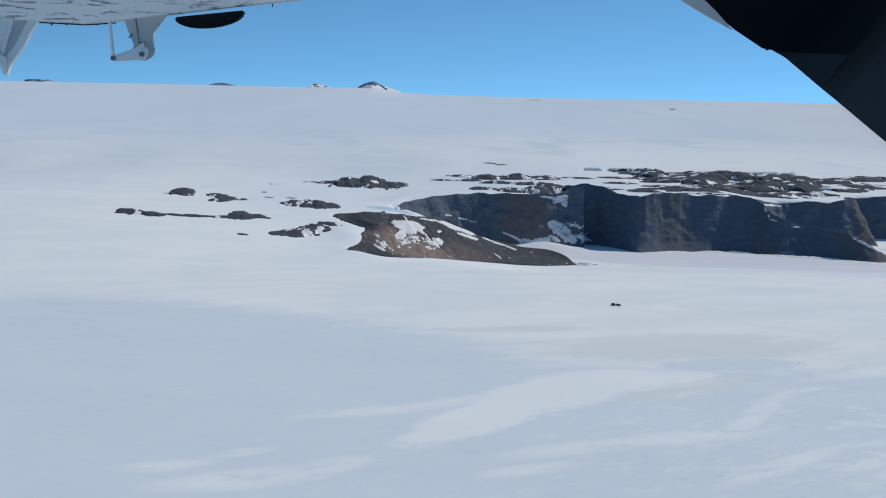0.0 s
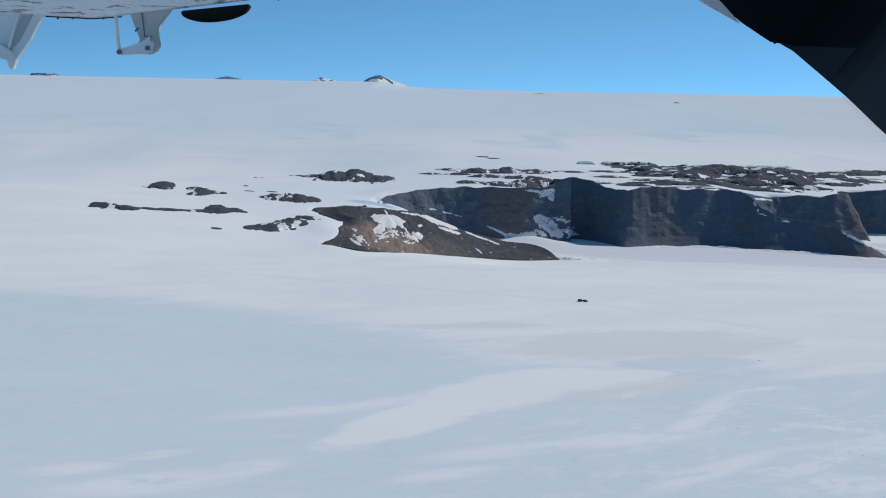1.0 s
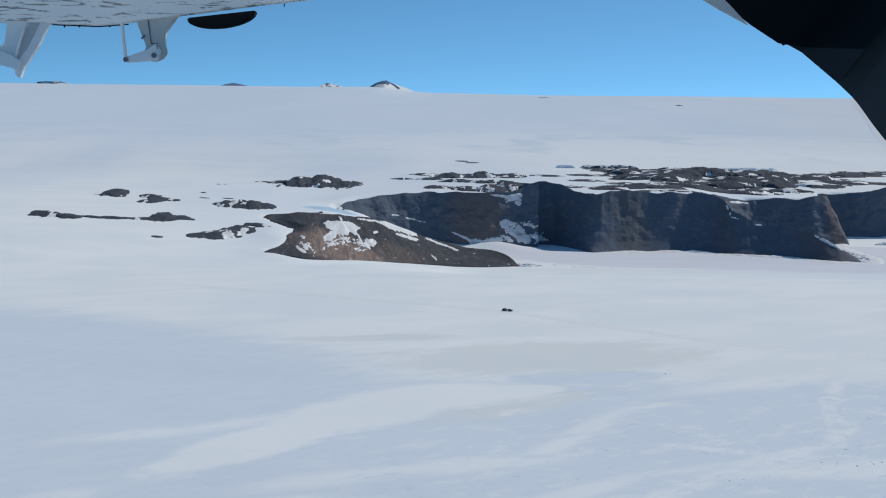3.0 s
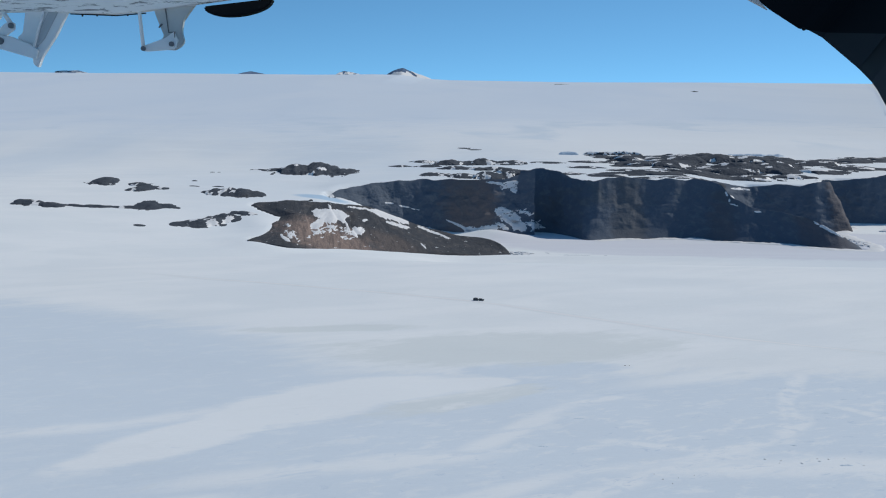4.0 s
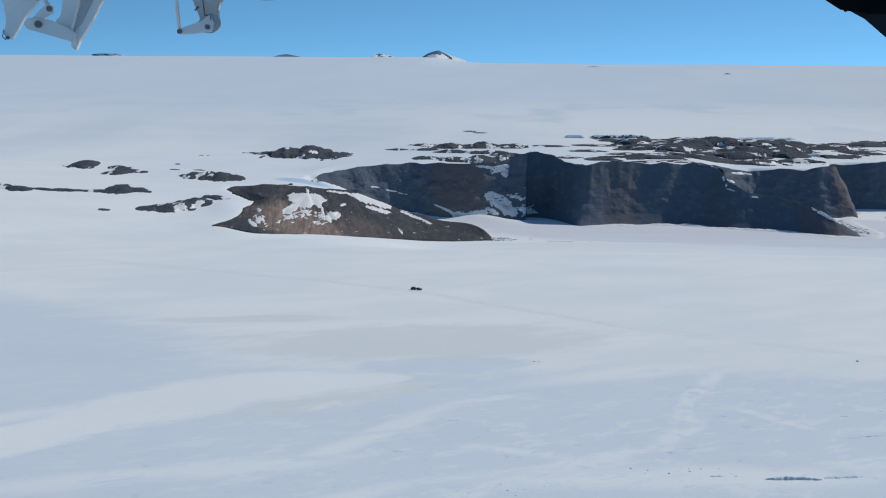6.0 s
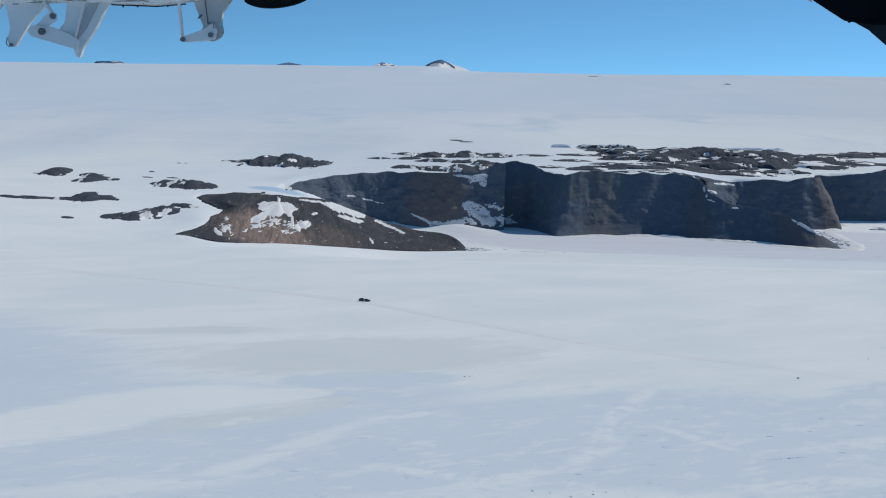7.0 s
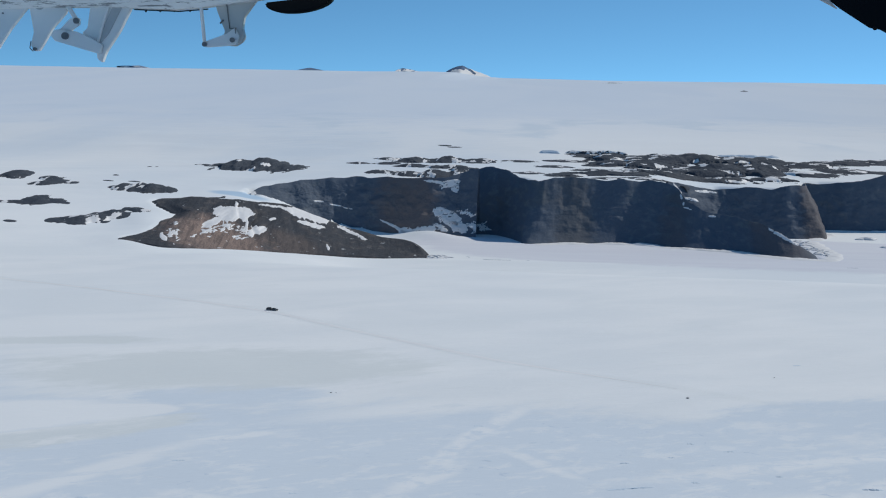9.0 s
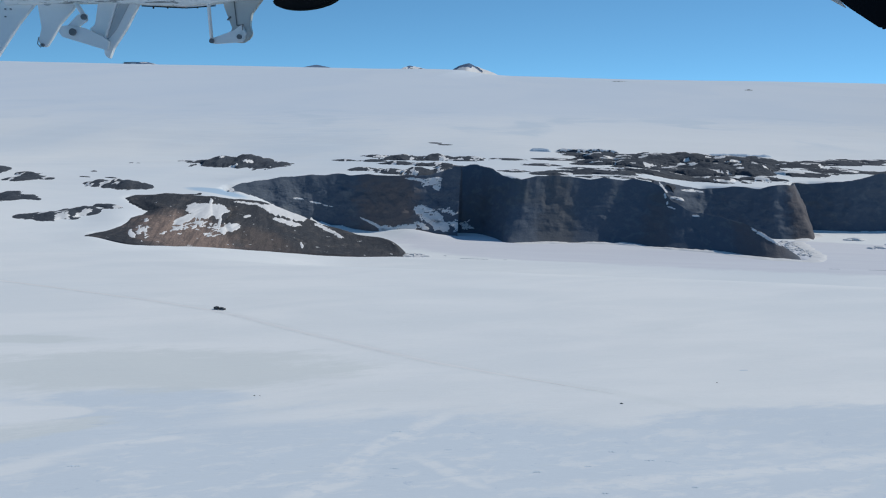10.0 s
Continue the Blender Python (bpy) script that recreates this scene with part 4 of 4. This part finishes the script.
def ice_foot():
    """A low white rim of ice along the foot of the headland cliff, broken in places."""
    foot = np.array([p[:2] for p in BUTTRESS[3:-1]] + [(283, 752), (288, 766), (290, 790), (289, 820), (291, 850), (298, 872), (312, 900)], float)
    d = np.r_[0, np.cumsum(np.linalg.norm(np.diff(foot, axis=0), axis=1))]
    u = np.arange(0, d[-1], 0.8)
    px, py = np.interp(u, d, foot[:, 0]), np.interp(u, d, foot[:, 1])
    k = np.ones(13) / 13
    px, py = np.convolve(np.pad(px, 6, "edge"), k, "valid"), np.convolve(np.pad(py, 6, "edge"), k, "valid")
    tx, ty = np.gradient(px), np.gradient(py)
    n = np.hypot(tx, ty)
    V, U = np.meshgrid(np.linspace(0, 1, 9), u, indexing="ij")
    tip = step(d[9], d[9] + 15, U)
    out = 1.5 + (1 - V) * (4.0 + 0.6 * tip + 2.5 * fbm(U / 9, 2.2, 0.0, 3)) - 4 * V ** 2
    X, Y = px[None, :] + ty / n * out, py[None, :] - tx / n * out
    h = np.clip(0.55 + 0.1 * tip + 1.1 * fbm(U / 15, 6.6, 0.0, 4), 0.0, 1.3)
    Z = ground_height(X, Y) - 0.1 + h * np.sin(np.pi * np.clip(V * 0.75, 0, 1)) * (1 + 0.4 * fbm(U / 2.5, V * 3, 1.0, 3))
    top = tagged(new("ice_ledge"), "low white rim of ice at the foot of the dark cliff", "ice ledge")
    for piece in islands(np.broadcast_to(h > 0.15, Z.shape), 20):
        grid_mesh("ledge_piece", np.stack([X, Y, Z], -1), PATCH_SNOW, top, piece)


ice_foot()


def tide_crack(x0, y0, x1, y1, wide, seed):
    """A dark crack in the sea ice with a raised lip, broken into dashes."""
    u = np.linspace(0, 1, 120)
    length = math.hypot(x1 - x0, y1 - y0)
    V, U = np.meshgrid(np.linspace(-1, 1, 5), u, indexing="ij")
    nx, ny = -(y1 - y0) / length, (x1 - x0) / length
    off = 1.5 * fbm(U * length / 14, seed, 0.0, 3) + wide * V * (0.6 + 0.5 * fbm(U * length / 4, seed + 5, 0.0, 2))
    X, Y = x0 + (x1 - x0) * U + nx * off, y0 + (y1 - y0) * U + ny * off
    Z = ground_height(X, Y) + 0.05 + 0.1 * (1 - V ** 2)
    top = tagged(new("tide_crack"), "thin dark broken crack in the sea ice", "ice crack", "cracks in the sea ice")
    for piece in islands(np.broadcast_to(fbm(U * length / 9, seed + 2, 0.0, 2) > -0.05, Z.shape), 12):
        grid_mesh("crack", np.stack([X, Y, Z], -1), CRACK_ICE, top, piece)


tide_crack(284, 711, 345, 716, 0.5, 3.1)
tide_crack(88, 732, 98, 716, 0.35, 5.2)
tide_crack(104, 708, 128, 709, 0.5, 7.7)


# ---- the aircraft: underside of the wing, flap brackets, dark nacelle ----
UNIT, LEVEL = 2.174, 0.020
aircraft = tagged(new("aircraft"), "white aircraft wing with hanging flap brackets and dark engine nacelle", "aircraft")


def place(corner, origin, depth=0.0):
    """A corner of an outline, in small units right and down of the origin bolt, as a place far out in the sky."""
    dx, dy = corner[0] - origin[0], corner[1] - origin[1]
    return Vector((UNIT * dx, depth, UNIT * (LEVEL * dx - dy)))


def plate(name, outline, origin, anchor, thick, material, parent, label="", bevel=2.0, near=0.0, lean=0.0):
    """A plate of that outline, thick along y, with rounded edges. lean: how much it comes nearer per unit of height."""
    bm = bmesh.new()
    front = [bm.verts.new(Vector(anchor) + place(c, origin, -near)) for c in outline]
    face = bm.faces.new(front)
    out = bmesh.ops.extrude_face_region(bm, geom=[face])
    bmesh.ops.translate(bm, vec=(0, thick, 0), verts=[g for g in out["geom"] if isinstance(g, bmesh.types.BMVert)])
    if bevel:
        bmesh.ops.bevel(bm, geom=bm.edges[:], offset=bevel, segments=2, affect="EDGES", clamp_overlap=True)
    if lean:
        for v in bm.verts:
            v.co.y -= lean * max(0.0, v.co.z - anchor[2])
    return part(name, bm, material, parent, label)


def disc(name, centre, radius, origin, anchor, near, material, parent, label=""):
    bm = bmesh.new()
    bmesh.ops.create_cone(bm, cap_ends=True, segments=24, radius1=radius * UNIT, radius2=radius * UNIT, depth=10,
                          matrix=Matrix.Translation(Vector(anchor) + place(centre, origin, -near)) @ pose(0, 0, 0, 90))
    return part(name, bm, material, parent, label)


def bar(name, a, b, radius, origin, anchor, near, material, parent):
    p, q = Vector(anchor) + place(a, origin, -near), Vector(anchor) + place(b, origin, -near)
    bm = bmesh.new()
    turn = (q - p).to_track_quat("Z", "Y").to_matrix().to_4x4()
    bmesh.ops.create_cone(bm, cap_ends=True, segments=14, radius1=radius * UNIT, radius2=radius * UNIT, depth=(q - p).length, matrix=Matrix.Translation((p + q) / 2) @ turn)
    return part(name, bm, material, parent, smooth=True)


HINGE, NUB = (-1205, 4800, 296), (1196, 4800, 386)
H0, H1, N0 = (207, 106), (404, 86), (1351, 86)

wing = plate("wing", [(-190, 38), (-100, 36), (0, 36), (50, 38), (130, 42), (180, 39), (290, 27), (420, 13), (560, 0), (760, -22), (760, -70), (-190, -70)], H0, HINGE, 60, WHITE_PAINT, aircraft,
             "grimy white wing underside with dark streaks", 3.0, -40, 0.9)
bar("edge_seal", (48, 38.5), (130, 42.5), 1.1, H0, HINGE, 8, BLACK_PAINT, wing)
bar("edge_seal", (130, 42.5), (182, 39), 1.1, H0, HINGE, 8, BLACK_PAINT, wing)
pod = [(285, 29)] + [(344 + 60 * math.cos(a), 25 - 5.5 * math.cos(a) + 21.5 * math.sin(a)) for a in [math.pi * (1 - k / 16) for k in range(1, 16)]] + [(405, 17)]
plate("fairing", pod, H0, HINGE, 60, BLACK_PAINT, aircraft, "black rounded fairing under the wing", 5.0, 20)
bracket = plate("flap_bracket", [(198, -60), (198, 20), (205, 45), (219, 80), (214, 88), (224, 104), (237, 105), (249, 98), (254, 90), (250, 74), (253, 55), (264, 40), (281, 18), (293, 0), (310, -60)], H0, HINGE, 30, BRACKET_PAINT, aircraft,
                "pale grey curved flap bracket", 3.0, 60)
plate("lever", [(183, 98), (192, 95), (224, 84), (238, 74), (246, 88), (241, 103), (222, 105), (190, 107), (182, 104)], H0, HINGE, 16, GREY_PAINT, bracket, "white lever arm", 2.0, 78)
disc("bolt", (235, 95), 4.2, H0, HINGE, 84, STEEL, bracket)
disc("bolt", (186, 102), 4.2, H0, HINGE, 84, STEEL, bracket)
disc("bolt", (231, 26), 5.0, H0, HINGE, 66, SHADE_PAINT, bracket)
# no cut in the bracket: a black plate paints the dark of a hollow
plate("hollow_shade", [(232, -30), (230, 4), (222, 28), (236, 17), (254, 6), (262, -30)], H0, HINGE, 6, BLACK_PAINT, bracket, "black plate painted as the shade of a hollow", 0.0, 64)
bar("cable", (222, 28), (228, 75), 0.9, H0, HINGE, 64, STEEL, bracket)
bar("push_rod", (170, -60), (186, 102), 3.1, H0, HINGE, 82, GREY_PAINT, aircraft)
inner = plate("flap_bracket", [(172, -60), (173, 20), (168, 52), (158, 60), (183, 79), (186, 106), (194, 112), (201, 94), (226, 58), (250, 12), (262, -60)], H1, HINGE, 30, GREY_PAINT, aircraft, "pale grey slanted flap arm", 3.0, 60)
# the channel's shade comes from greyer paint; the plate is not sunk in
plate("channel", [(236, -60), (222, 2), (186, 76), (192, 80), (208, 62), (240, 2), (248, -60)], H1, HINGE, 8, SHADE_PAINT, inner, "channel in the arm, its shade painted grey", 1.0, 66)
bar("rib", (224, -40), (187, 84), 2.6, H1, HINGE, 70, GREY_PAINT, inner)
crank = plate("crank", [(105, 64), (112, 55), (128, 54), (150, 58), (182, 71), (198, 82), (194, 98), (150, 85), (112, 74)], H1, HINGE, 18, GREY_PAINT, aircraft, "white bell crank", 2.0, 82)
disc("hub", (133, 66), 6.2, H1, HINGE, 88, STEEL, crank)
plate("link", [(118, 58), (138, 38), (148, 32), (158, 36), (158, 46), (146, 54), (140, 62)], H1, HINGE, 14, GREY_PAINT, crank, "", 2.0, 80)
disc("bolt", (153, 40), 5.0, H1, HINGE, 86, STEEL, crank)
bar("tie", (132, 8), (153, 40), 4.0, H1, HINGE, 74, GREY_PAINT, crank)
outer = plate("flap_bracket", [(62, -60), (63, 18), (70, 58), (64, 80), (70, 91), (79, 91), (88, 78), (104, 52), (128, 26), (142, -4), (146, -60)], H1, HINGE, 24, GREY_PAINT, aircraft, "white pointed flap bracket", 3.0, 60)
disc("hole", (82, 10), 9.5, H1, HINGE, 60, SHADE_PAINT, outer)
disc("bolt", (73, 88), 3.0, H1, HINGE, 66, STEEL, outer)
plate("flap_panel", [(-160, -60), (62, -60), (60, 14), (28, 52), (0, 92), (-60, 180), (-160, 180)], H1, HINGE, 24, GREY_PAINT, aircraft, "pale flap panel", 3.0, 62)

panel = [o for o in aircraft.children if o.name.startswith("flap_panel")][0]
for c in ((5, 25), (15, 25), (5, 38), (28, -6), (28, 8)):
    disc("rivet", c, 1.2, H1, HINGE, 64, STEEL, panel)
bar("safety_wire", (66, 74), (64, 86), 0.8, H1, HINGE, 66, STEEL, outer)
bar("safety_wire", (64, 86), (70, 92), 0.8, H1, HINGE, 66, STEEL, outer)
bar("cable", (228, 75), (240, 74), 0.9, H0, HINGE, 66, STEEL, bracket)
bar("cable", (240, 74), (241, 84), 0.9, H0, HINGE, 84, STEEL, bracket)
bar("clip", (211, 66), (217, 60), 1.6, H0, HINGE, 64, STEEL, bracket)
bar("cable", (246, 14), (256, 10), 0.9, H0, HINGE, 66, STEEL, bracket)
bar("antenna", (456, -4), (456, 12), 0.9, H0, HINGE, 30, BLACK_PAINT, wing)
for x in (70, 96, 122, 150):
    bar("clip", (x, 40.5), (x, 43.5), 1.6, H0, HINGE, 12, BLACK_PAINT, wing)


def cowl(name, profile, low, high, thick, material, parent, label=""):
    """A curved sheet that runs up from its lower edge towards the sun, so that it shades little but itself."""
    edge = [Vector(p) for p in profile]
    bm = bmesh.new()
    rows = [[bm.verts.new(p + to_sun * k + Vector((0, d, 0))) for p, k in zip(edge, ks)] for d, ks in ((0, low), (0, high), (thick, high), (thick, low))]
    for a, b in zip(rows, rows[1:] + rows[:1]):
        for i in range(len(edge) - 1):
            bm.faces.new((a[i], a[i + 1], b[i + 1], b[i]))
    for i in (0, -1):
        bm.faces.new([q[i] for q in rows])
    return part(name, bm, material, parent, label)


# lower edge of the nacelle, from the far front to the near underside
EDGE = [(649.4, 4740.0, 746.9), (877.8, 4740.0, 573.2), (992.0, 4740.0, 525.7), (1075.3, 4740.0, 462.6), (1182.3, 4740.0, 395.8), (1218.7, 4740.0, 390.3), (1268.8, 4740.0, 364.0), (1281.5, 4300.0, 233.6), (1089.0, 3500.0, 166.7), (910.8, 2850.0, 128.5), (740.2, 2250.0, 97.8), (606.5, 1780.0, 73.9), (523.1, 1480.0, 57.5), (466.6, 1250.0, 39.0)]
nacelle = cowl("engine_nacelle", EDGE, [0] * len(EDGE), [680] * 7 + [600, 420, 320, 250, 180, 140, 120], 0.08, BLACK_PAINT, aircraft, "dark engine nacelle")
# added sheet that turns the black nacelle greyer towards its lower edge
cowl("cowl_tone_sheet", [p - Vector((0, 0.15, 0)) for p in map(Vector, EDGE[5:])], [0.1] * 9, (2, 30, 190, 215, 208, 195, 180, 172, 178), 0.05, DARK_PAINT, nacelle, "dark grey sheet added over the lower nacelle")
plate("cowl_edge", [(1120, -70), (1200, -2), (1240, 22), (1292, 50), (1260, 16), (1232, -10), (1170, -70)], N0, NUB, 20, SHADE_PAINT, nacelle, "grey cowl edge", 2.0, 64)
disc("drain", (1353, 82), 3.0, N0, NUB, 64, BLACK_PAINT, nacelle)
